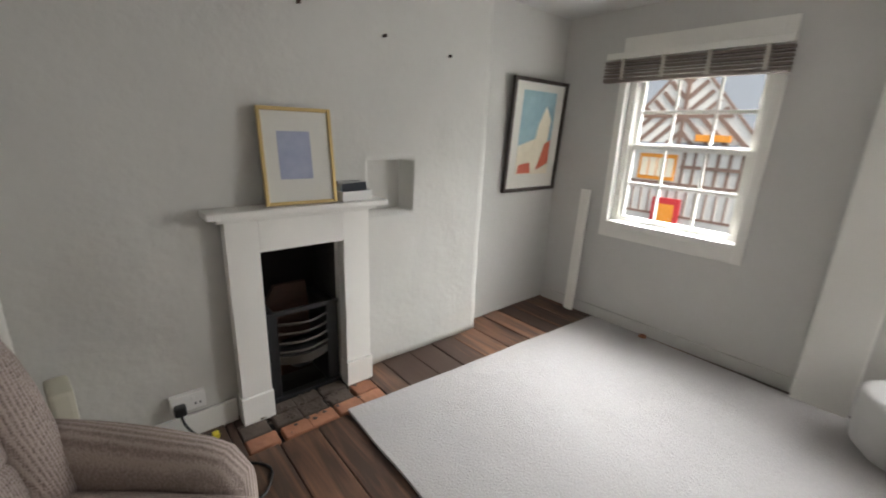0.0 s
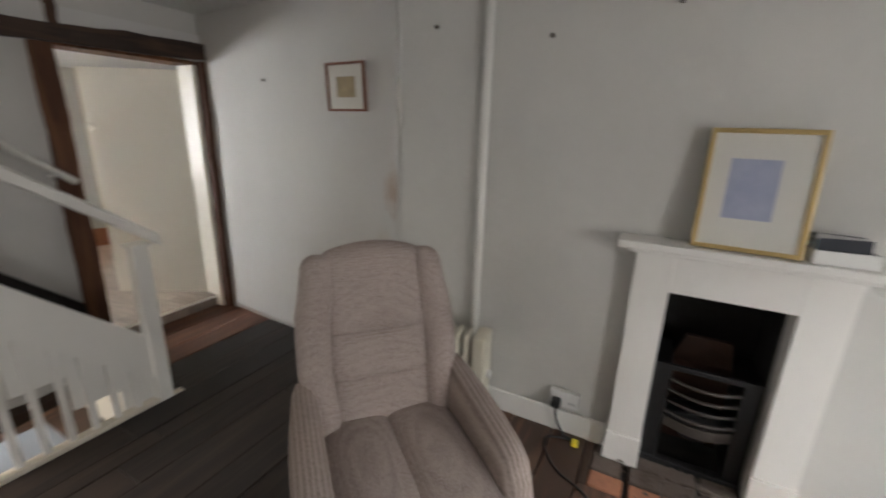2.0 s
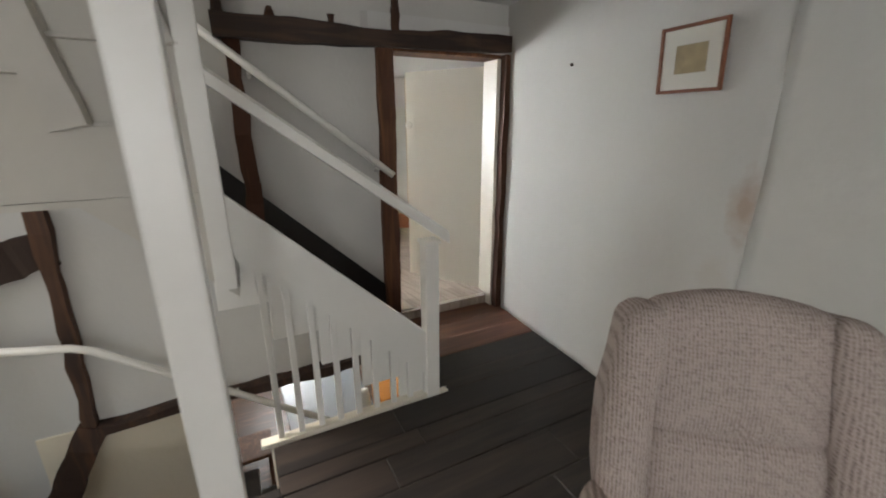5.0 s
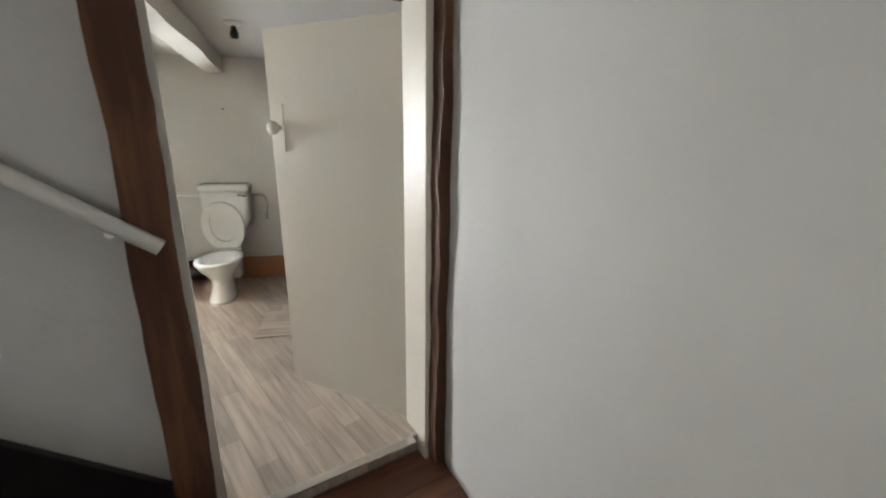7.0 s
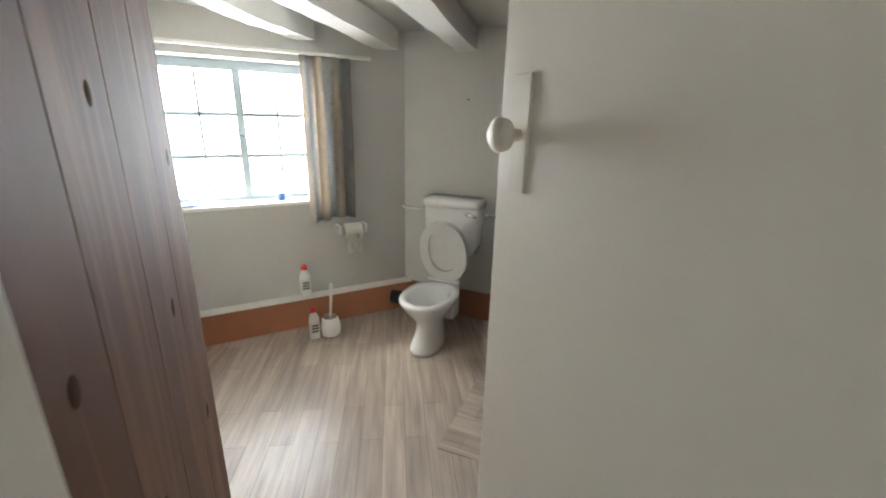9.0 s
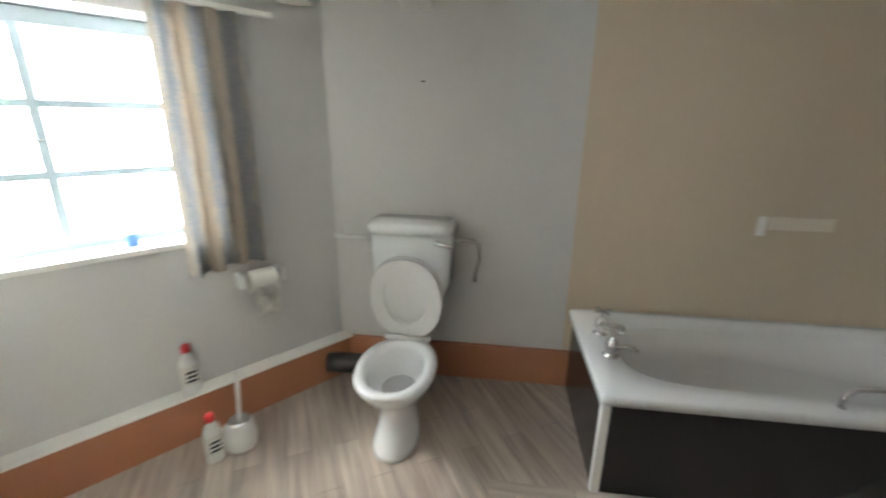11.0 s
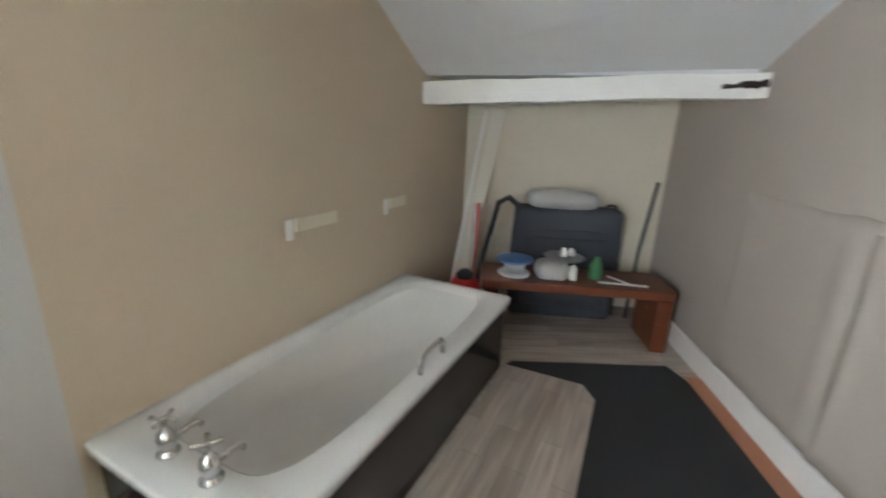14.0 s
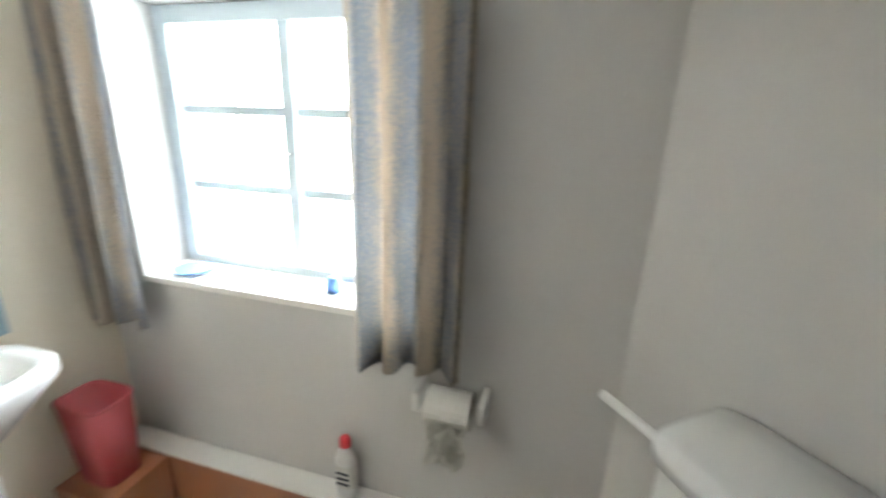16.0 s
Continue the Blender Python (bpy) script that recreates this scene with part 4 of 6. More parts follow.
def armchair():
    t = thing("armchair", "pinkish beige flecked knit reclining armchair with winged back", "armchair", m=pose(-0.942, -0.943, 0, 0, 0, 50))
    tilt = Matrix.Translation((0, 0.20, 0.40)) @ Euler((radians(-16), 0, 0)).to_matrix().to_4x4()

    def domed(b, z0):
        for v in b.verts:
            if v.co.z > z0:
                v.co.z -= (v.co.z - z0) * 0.09 * (v.co.x / 0.28) ** 2
        b.transform(tilt)
        return b

    for z0, z1, puff in ((0.0, 0.20, 0.022), (0.185, 0.385, 0.022), (0.365, 0.70, 0.03)):
        part("back_cushion", domed(cushion((-0.195, -0.045, z0), (0.195, 0.10, z1), 0.045, puff), 0.45), KNIT, t, smooth=True)
    for s in (-1, 1):
        lo, hi = sorted((s * 0.18, s * 0.282))
        b = cushion((lo, -0.085, 0.0), (hi, 0.11, 0.685), 0.048, 0.018)
        for v in b.verts:
            v.co.x += s * 0.022 * math.sin(max(0.0, min(1.0, (v.co.z - 0.05) / 0.5)) * math.pi) - s * 0.012 * max(0.0, v.co.z - 0.5) / 0.18
        part("wing", domed(b, 0.45), KNIT, t, smooth=True)
    part("back_shell", box((-0.25, 0.08, -0.12), (0.25, 0.14, 0.62), 0.03, 3, m=tilt), KNIT, t, smooth=True)
    for s in (-1, 1):
        lo, hi = sorted((s * -0.006, s * 0.25))
        part("seat_cushion", cushion((lo, -0.42, 0.29), (hi, 0.22, 0.45), 0.05, 0.03), KNIT, t, smooth=True)
    part("seat_front", cushion((-0.25, -0.45, 0.16), (0.25, -0.34, 0.405), 0.05, 0.025), KNIT, t, smooth=True)
    for s in (-1, 1):
        rings = []
        for k in range(11):
            f = k / 10
            y = 0.22 - 0.57 * f
            end = math.sqrt(max(0.04, 1 - max(0.0, (f - 0.8) / 0.2) ** 2.2))
            top, bot = 0.63 - 0.075 * f ** 1.3 - 0.09 * (1 - end), 0.21 + 0.05 * (1 - end)
            cx, w = s * (0.30 + 0.010 * math.sin(f * math.pi)), 0.062 * (0.72 + 0.28 * math.sin(min(1, f * 1.4 + 0.25) * math.pi / 2)) * (0.6 + 0.4 * end)
            ring = []
            for j in range(20):
                a = j * 2 * math.pi / 20
                cc, ss = math.cos(a), math.sin(a)
                ring.append((cx + w * math.copysign(abs(cc) ** 0.7, cc), y, (top + bot) / 2 + (top - bot) / 2 * math.copysign(abs(ss) ** 0.7, ss)))
            rings.append(ring)
        part("arm", loft(rings), KNIT_ARM, t, "cord-ribbed padded arm", smooth=True)
    part("base_frame", box((-0.24, -0.34, 0.14), (0.24, 0.22, 0.31), 0.02), KNIT, t)
    part("swivel_base", lathe([(0.28, 0.0), (0.285, 0.02), (0.26, 0.045), (0.06, 0.06), (0.05, 0.145)], 28), OAK, t, "round dark swivel base", smooth=True)


KNIT_ARM = ribbed("ribbed_knit_arm", (0.45, 0.37, 0.33), (0.27, 0.215, 0.19), 19.0, axis="X")
armchair()

# rug
b = bmesh.new()
NX, NY = 40, 24
ga = [[None] * (NY + 1) for _ in range(NX + 1)]
for i in range(NX + 1):
    for j in range(NY + 1):
        fx, fy = i / NX, j / NY
        x = 0.155 + (2.36 - 0.155) * fx - 0.06 * (1 - fy)
        y = -2.6 + (2.27 - 0.13 * fx) * fy
        ga[i][j] = b.verts.new((x + 0.008 * noise.noise(Vector((y * 4, 0, 0))), y + 0.01 * noise.noise(Vector((x * 3, 5, 0))), 0.030 + 0.003 * noise.noise(Vector((x * 5, y * 5, 2)))))
for i in range(NX):
    for j in range(NY):
        b.faces.new((ga[i][j], ga[i + 1][j], ga[i + 1][j + 1], ga[i][j + 1]))
r = bmesh.ops.extrude_face_region(b, geom=b.faces[:])
for v in r["geom"]:
    if isinstance(v, bmesh.types.BMVert):
        v.co.z = 0.0145
bmesh.ops.recalc_face_normals(b, faces=b.faces[:])
solid("rug", b, RUG, "large pale grey wool carpet offcut on the boards", "rug", smooth=False)


# ---- bedroom window, blind, outside ----
def sash_window():
    t = thing("window_1", "white painted sash window with small panes", "window", kind="structure")
    y0, y1, z0, z1, X = -1.285, -0.485, 0.86, 1.94, XW + 0.06
    for lo, hi in (((X, y0 - 0.05, z0 - 0.05), (X + 0.10, y0, z1 + 0.03)), ((X, y1, z0 - 0.05), (X + 0.10, y1 + 0.05, z1 + 0.03)), ((X, y0, z1), (X + 0.10, y1, z1 + 0.03))):
        part("window_frame", box(lo, hi, 0.003), GLOSS, t)
    part("window_sill", box((XW - 0.03, y0 - 0.05, z0 - 0.055), (X + 0.12, y1 + 0.05, z0 - 0.012), 0.005), GLOSS, t)
    zm = 1.42
    for s, (a, c, xx) in enumerate(((z0 - 0.012, zm + 0.02, X + 0.02), (zm - 0.01, z1, X + 0.06))):
        sash = part("sash_rail", box((xx, y0, a), (xx + 0.035, y1, a + 0.04), 0.003), GLOSS, t)
        part("sash_rail", box((xx, y0, c - 0.035), (xx + 0.035, y1, c), 0.003), GLOSS, t)
        for yy in (y0, y1 - 0.035):
            part("sash_stile", box((xx, yy, a + 0.04), (xx + 0.035, yy + 0.035, c - 0.035), 0.003), GLOSS, t)
        for k in (1, 2):
            yy = y0 + (y1 - y0) * k / 3
            part("glazing_bar", box((xx + 0.006, yy - 0.008, a + 0.04), (xx + 0.03, yy + 0.008, c - 0.035), 0.002), GLOSS, t)
        zz = (a + c) / 2
        part("glazing_bar", box((xx + 0.007, y0 + 0.035, zz - 0.013), (xx + 0.029, y1 - 0.035, zz + 0.013), 0.002), GLOSS, t)
        g = part("pane", box((xx + 0.016, y0 + 0.03, a + 0.035), (xx + 0.019, y1 - 0.03, c - 0.03)), GLASS, t)
        g.visible_shadow = False
    for nm, lo, hi in (("casing", (XW - 0.022, y0 - 0.10, z0 - 0.14), (XW - 0.001, y0 - 0.045, 2.18)), ("casing", (XW - 0.022, y1 + 0.045, z0 - 0.14), (XW - 0.001, y1 + 0.10, 2.18)), ("apron", (XW - 0.022, y0 - 0.045, z0 - 0.14), (XW - 0.001, y1 + 0.045, z0 - 0.056)), ("head_casing", (XW - 0.022, y0 - 0.045, 2.06), (XW - 0.001, y1 + 0.045, 2.18))):
        part(nm, box(lo, hi, 0.004), GLOSS, t)
    bl = thing("window_blind", "raised grey-brown slatted blind with pale tapes", "blind")
    part("headrail", box((XW - 0.075, y0 - 0.11, 2.03), (XW - 0.024, y1 + 0.20, 2.075), 0.004), GLOSS, bl)
    for i in range(9):
        part("slat", box((XW - 0.085, y0 - 0.115, 1.895 + i * 0.0148), (XW - 0.028, y1 + 0.20, 1.902 + i * 0.0148), 0.001, 1, m=Matrix.Translation((0, 0, 0.004 * math.sin(i * 2.1)))), BLINDCLOTH, bl)
    for yy in (y0 + 0.0, y0 + 0.30, y0 + 0.58, y1 + 0.06):
        part("tape", box((XW - 0.089, yy - 0.013, 1.89), (XW - 0.026, yy + 0.013, 2.032), 0.002), BLINDTAPE, bl)
    part("bottom_rail", box((XW - 0.085, y0 - 0.115, 1.875), (XW - 0.028, y1 + 0.20, 1.892), 0.003), BLINDCLOTH, bl)
    # second window, assumed and out of view, added round its fill lamp: frame only
    w2 = thing("assumed_window_2", "plain white frame of an assumed window out of view", "window", kind="structure")
    for lo, hi in (((XW + 0.1, -3.15, 0.85), (XW + 0.15, -3.10, 1.98)), ((XW + 0.1, -2.40, 0.85), (XW + 0.15, -2.35, 1.98)), ((XW + 0.1, -3.10, 0.85), (XW + 0.15, -2.40, 0.90)), ((XW + 0.1, -3.10, 1.93), (XW + 0.15, -2.40, 1.98))):
        part("window_frame", box(lo, hi), GLOSS, w2)


sash_window()
solid("leaning_board", box((-0.012, -0.04, 0), (0.012, 0.04, 1.05), 0.003), GLOSS, "white painted board leaning in the corner", "board", m=pose(2.34, -0.235, 0.0165, 0, 2.6, 0))
solid("skirting_window_wall", box((XW - 0.022, -3.6, 0), (XW - 0.001, 0.10, 0.10), 0.004), PLASTER, kind="structure")
solid("floor_pebble", box((2.30, -0.93, 0.0155), (2.345, -0.88, 0.05), 0.012), BRICK, "small broken piece of brick by the wall", "rubble")

solid("white_basket", lathe([(0.14, 0), (0.20, 0.06), (0.22, 0.20), (0.215, 0.32), (0.19, 0.335), (0.02, 0.33)], 26), GREYCLOTH, "pale rounded cloth bundle by the window wall", "basket", m=pose(2.05, -2.28, 0.034), smooth=True)


def street():
    h = thing("half_timbered_house", "black and white half-timbered house across the street", "house", m=pose(7.5, 6.8, -1.3))
    X = 10.0
    part("facade", box((X, -9, -4.5), (X + 0.3, 9, 2.6)), STREETWHITE, h)
    bm = bmesh.new()
    v = [bm.verts.new(p) for p in ((X - 0.05, -4.8, 2.5), (X - 0.05, 0.9, 2.5), (X - 0.05, -1.9, 5.8), (X + 0.3, -4.8, 2.5), (X + 0.3, 0.9, 2.5), (X + 0.3, -1.9, 5.8))]
    for q in ((0, 2, 1), (3, 4, 5), (0, 1, 4, 3), (1, 2, 5, 4), (2, 0, 3, 5)):
        bm.faces.new([v[i] for i in q])
    part("gable", bm, STREETWHITE, h)
    bm = bmesh.new()
    v = [bm.verts.new(p) for p in ((X - 0.35, -9.5, 2.45), (X - 0.35, 9.5, 2.45), (X + 5, 9.5, 6.4), (X + 5, -9.5, 6.4))]
    bm.faces.new(v)
    part("roof", bm, SLATE, h)
    T = []
    for k in range(-22, 22):
        T.append(((X - 0.06, k * 0.36, -0.2), (X - 0.06, k * 0.36, 1.0), 0.13))
        T.append(((X - 0.06, k * 0.36 + 0.1, -3.2), (X - 0.06, k * 0.36 + 0.1, -1.4), 0.13))
    for z in (-0.25, 1.05, -1.35, 2.45):
        T.append(((X - 0.08, -9, z), (X - 0.08, 9, z), 0.2))
    for k in range(16):
        T.append(((X - 0.06, -2.2 - k * 0.4, 1.1), (X - 0.06, -2.2 - k * 0.4, 2.4), 0.22))
    T.append(((X - 0.08, -9, 1.75), (X - 0.08, -2.1, 1.75), 0.25))
    # gable struts running towards the middle from four sides
    for sy, sz in ((1, 1), (-1, 1), (1, -1), (-1, -1)):
        for k in range(-4, 5):
            run = []
            for n in range(60):
                dy, dz = n * 0.06 + max(k, 0) * 0.6, n * 0.06 + max(-k, 0) * 0.6
                y, z = -1.9 + sy * dy, 3.7 + sz * dz
                if 2.55 < z < 5.7 and abs(y + 1.9) < (5.75 - z) * 0.86:
                    run.append((X - 0.09, y, z))
            if len(run) > 2:
                T.append((run[0], run[-1], 0.3))
    T.append(((X - 0.095, -3.6, 3.7), (X - 0.095, -0.2, 3.7), 0.3))
    T += [((X - 0.10, -4.9, 2.4), (X - 0.10, -1.9, 5.9), 0.2), ((X - 0.10, 1.0, 2.4), (X - 0.10, -1.9, 5.9), 0.2), ((X - 0.10, -1.9, 2.5), (X - 0.10, -1.9, 5.6), 0.3)]
    for a, c, w in T:
        part("timber", rough_beam(a, c, w * 0.55, 0.04, len(T), 2, 0.004), STREETTIMBER, h)
    for y in (-1.2, 1.3):
        wn = part("window", box((X - 0.10, y - 0.75, 1.15), (X - 0.02, y + 0.75, 2.2), 0.01), ORANGE, h, "orange framed window")
        for j in range(4):
            part("pane", box((X - 0.12, y - 0.66 + j * 0.34, 1.3), (X - 0.10, y - 0.38 + j * 0.34, 2.05)), CREAM, wn)
    part("shop_sign", box((X - 0.25, -3.7, 2.75), (X - 0.12, -2.5, 3.0), 0.01), ORANGE, h, "orange signboard")
    d = part("shop_door", box((X - 0.16, -2.4, -3.2), (X - 0.03, -1.3, 0.45), 0.01), STREETRED, h, "red painted shopfront")
    part("shop_poster", box((X - 0.18, -2.2, -1.6), (X - 0.161, -1.5, 0.2)), ORANGE, d)
    solid("street", box((2.8, -40, -4.7), (60, 40, -4.5)), ASPHALT, "grey street between the houses", "road", "structure")


street()


# ---- staircase ----
def staircase():
    t = thing("staircase", "white painted closed-string stair with dark treads", "staircase")
    y0, z0, sl = -0.90, 0.40, 0.945
    X0 = -2.585
    # closed string
    def strip(x0, x1, zt0, zb0, ya, yb):
        return loft([[(x0, ya, zb0), (x1, ya, zb0), (x1, ya, zt0), (x0, ya, zt0)], [(x0, yb, zb0 + (ya - yb) * sl), (x1, yb, zb0 + (ya - yb) * sl), (x1, yb, zt0 + (ya - yb) * sl), (x0, yb, zt0 + (ya - yb) * sl)]])
    part("string", strip(X0 - 0.02, X0 + 0.02, 0.365, 0.105, -0.88, -1.80), GLOSS, t, "white painted stair string")
    part("soffit", strip(-3.40, X0 - 0.048, -0.01, -0.04, -0.88, -2.45), PLASTER, t)
    part("upper_newel", box((-2.625, -1.87, 0.84), (-2.545, -1.79, 2.37), 0.005), GLOSS, t, "square white upper newel post")
    for i in range(5):
        y = -0.88 - 0.20 * i
        part("step_cheek", box((X0 - 0.045, y - 0.20, 0.19 * i - 0.03 + (0.05 if i == 0 else 0)), (X0 - 0.022, y, 0.19 * i + 0.30), 0.002), GLOSS, t, "white boarding under one step")
    part("wall_string", strip(-3.418, -3.395, 0.32, 0.02, -0.80, -1.88), DARK_GLOSS, t, "black painted wall string")
    for i in range(9):
        z, y = 0.19 * (i + 1) - 0.02, -0.86 - 0.20 * i
        part("tread", box((-3.395, y - 0.215, z - 0.025), (X0 - 0.05, y + 0.012, z), 0.006), TREAD, t, "worn black stair tread")
        part("riser", box((-3.395, y - 0.012, z - 0.19), (X0 - 0.05, y, z - 0.025)), DARK_GLOSS, t)
    part("newel", box((-2.622, -0.935, 0.0), (-2.548, -0.86, 0.905), 0.004), GLOSS, t, "square white newel post")
    part("newel_cap", box((-2.632, -0.945, 0.9055), (-2.538, -0.85, 0.925), 0.006), GLOSS, t)
    a, c = Vector((X0, -0.80, 0.93)), Vector((X0, -1.79, 0.93 + 0.99 * 0.735))
    part("handrail", loft([[a + Vector(o) for o in ((-0.04, 0, -0.03), (0.04, 0, -0.03), (0.04, 0, 0.02), (0.022, 0, 0.035), (-0.022, 0, 0.035), (-0.04, 0, 0.02))], [c + Vector(o) for o in ((-0.04, 0, -0.03), (0.04, 0, -0.03), (0.04, 0, 0.02), (0.022, 0, 0.035), (-0.022, 0, 0.035), (-0.04, 0, 0.02))]]), GLOSS, t, "moulded white handrail")
    for i in range(9):
        y = -0.93 - i * 0.097
        top = 0.22 + (-0.88 - y) * sl
        part("baluster", box((X0 - 0.013, y - 0.014, 0.012), (X0 + 0.013, y + 0.014, top), 0.002), GLOSS, t)
    part("bottom_rail", box((X0 - 0.025, -1.80, 0.0125), (X0 + 0.03, -0.87, 0.03), 0.003), CREAMPAINT, t)
    r = thing("wall_handrail", "round white handrail fixed to the timbered wall", "handrail")
    part("rail", tube([(-3.365, -0.79, 1.16), (-3.365, -1.3, 1.16 + 0.51 * 0.78), (-3.365, -1.85, 1.16 + 1.06 * 0.78)], 0.022, 14), GLOSS, r, smooth=True)
    for k in (0.1, 0.8):
        y = -0.79 - k
        part("bracket", tube([(-3.43, y, 1.11 + k * 0.78), (-3.37, y, 1.13 + k * 0.78)], 0.012, 8), GLOSS, r)
    p = solid("tall_post", box((-1.715, -1.92, 0.0), (-1.645, -1.83, H), 0.008), GLOSS, "chipped tall white post from floor to ceiling", "post")
    lr = thing("lower_handrail", "white handrail following the stair down", "handrail")
    part("rail", tube([(-3.27, -3.14, 0.50), (-3.27, -2.60, 0.40), (-3.27, -2.52, 0.365), (-3.27, -1.3, -0.56)], 0.02, 12), GLOSS, lr, smooth=True)
    for yy, zz in ((-2.9, 0.455), (-1.9, -0.105)):
        part("bracket", tube([(-3.38, yy, zz - 0.04), (-3.28, yy, zz)], 0.01, 8), GLOSS, lr)
    ds = thing("lower_staircase", "dark wooden stair going down", "staircase")
    for i in range(3, 11):
        z, y = -0.19 * (i + 1), -2.72 + 0.21 * i
        part("tread", box((-3.34, y, z - 0.03), (-2.62, y + 0.235, z), 0.005), DARK_GLOSS, ds)
        part("riser", box((-3.34, y - 0.012, z), (-2.62, y, z + 0.16)), DARK_GLOSS, ds)
    bh = thing("stair_bulkhead", "white boarded bulkhead under the upper stair", "bulkhead", kind="structure")
    part("panel", box((-2.62, -2.51, 1.24), (-2.58, -1.80, 2.0), 0.004), BULKHEAD, bh)
    part("underside", box((-3.41, -2.51, 1.215), (-2.58, -2.02, 1.239)), BULKHEAD, bh)
    part("rail", box((-2.579, -3.05, 1.64), (-2.50, -2.27, 1.745), 0.006), BULKHEAD, bh)
    part("ledge", box((-2.579, -2.5, 1.75), (-2.545, -1.85, 1.765), 0.003), BULKHEAD, bh)
    part("ledge", box((-2.579, -2.16, 1.485), (-2.555, -1.85, 1.50), 0.003), BULKHEAD, bh)
    q = prism([(-1.79, 0.79), (-1.79, 1.239), (-2.265, 1.239)], 0, 0.03)
    q.transform(Matrix.Translation((-2.612, 0, 0)) @ Matrix(((0, 0, 1, 0), (1, 0, 0, 0), (0, 1, 0, 0), (0, 0, 0, 1))))
    part("string_end", q, BULKHEAD, bh)
    part("stud", box((-2.579, -2.68, 1.746), (-2.54, -2.63, 2.37), 0.006), BULKHEAD, bh)
    part("strut", rough_beam((-2.52, -2.385, 2.37), (-2.54, -2.19, 1.48), 0.105, 0.09, 61, wob=0.004), BULKHEAD, bh)
    part("strut", rough_beam((-2.55, -2.03, 2.37), (-2.55, -1.90, 1.75), 0.06, 0.05, 62, wob=0.004), BULKHEAD, bh)
    part("upper_panel", box((-2.62, -2.66, 2.0), (-2.58, -1.80, 2.9)), BULKHEAD, bh)
    cs = thing("door_2", "white painted door casing beside the stair head", "door frame", kind="structure")
    part("casing", box((-2.28, -2.96, 0.0), (-2.20, -2.78, 2.1), 0.006), GLOSS, cs)
    part("casing_head", box((-2.28, -3.4, 2.1), (-2.20, -2.78, 2.2), 0.006), GLOSS, cs)
    part("newel_stub", box((-2.27, -2.77, 0.0), (-2.21, -2.70, 0.16), 0.01), OAK, cs)


BULKHEAD = mat("yellowed_white_boarding", (0.60, 0.57, 0.51), 0.6, grain=25, vary=0.06, bump=0.15, stain=0.15)
# lighter than the risers: the light falling on the treads is put into the colour
TREAD = mat("dark_tread_lit_tone", (0.065, 0.05, 0.05), 0.35, grain=30, vary=0.25, bump=0.2, big=5, stain=0.3)
DARK_GLOSS = mat("black_gloss_paint", (0.018, 0.015, 0.015), 0.3, grain=25, vary=0.2, bump=0.15)
staircase()


def lower_things():
    t = thing("dining_table", "blue-grey topped table in the room below", "table")
    part("tabletop", box((-5.75, -1.55, -1.69), (-4.1, -0.62, -1.65), 0.01), TABLETOP, t)
    for x in (-5.68, -4.17):
        for y in (-1.48, -0.69):
            part("leg", box((x - 0.03, y - 0.03, -2.4), (x + 0.03, y + 0.03, -1.69), 0.005), PINE, t)
    solid("paper_sheets", box((-4.75, -1.45, -1.65), (-4.45, -1.22, -1.64), 0.003), WHITEPLASTIC, "white paper lying on the table below", "paper", m=pose(0, 0, 0.0005))
    solid("white_jug", lathe([(0.05, 0), (0.06, 0.02), (0.055, 0.16), (0.04, 0.2), (0.045, 0.22)], 20), WHITEPLASTIC, "white jug standing on the table below", "jug", m=pose(-4.75, -0.72, -1.6495), smooth=True)
    bx = thing("storage_box", "yellow-orange box in the room below", "box")
    part("body", box((-5.0, -0.56, -2.4), (-4.6, -0.26, -1.56), 0.01), ORANGE, bx)
    part("lid", box((-5.01, -0.57, -1.559), (-4.59, -0.25, -1.52), 0.01), ORANGE, bx)
    ch = thing("wooden_chair", "orange-brown wooden chair beside the table below", "chair")
    part("seat", box((-5.25, -2.15, -1.97), (-4.82, -1.74, -1.93), 0.012), PINE, ch)
    for x in (-5.21, -4.86):
        for y in (-2.11, -1.78):
            part("leg", box((x - 0.02, y - 0.02, -2.4), (x + 0.02, y + 0.02, -1.97), 0.005), PINE, ch)
    part("backrest", box((-5.25, -2.17, -1.93), (-4.82, -2.135, -1.5), 0.012), PINE, ch)


# the blue-grey holds the window light reflected in the top
TABLETOP = mat("tabletop_blue_grey_sheen", (0.30, 0.34, 0.40), 0.35, grain=20, vary=0.1, bump=0.05)


lower_things()


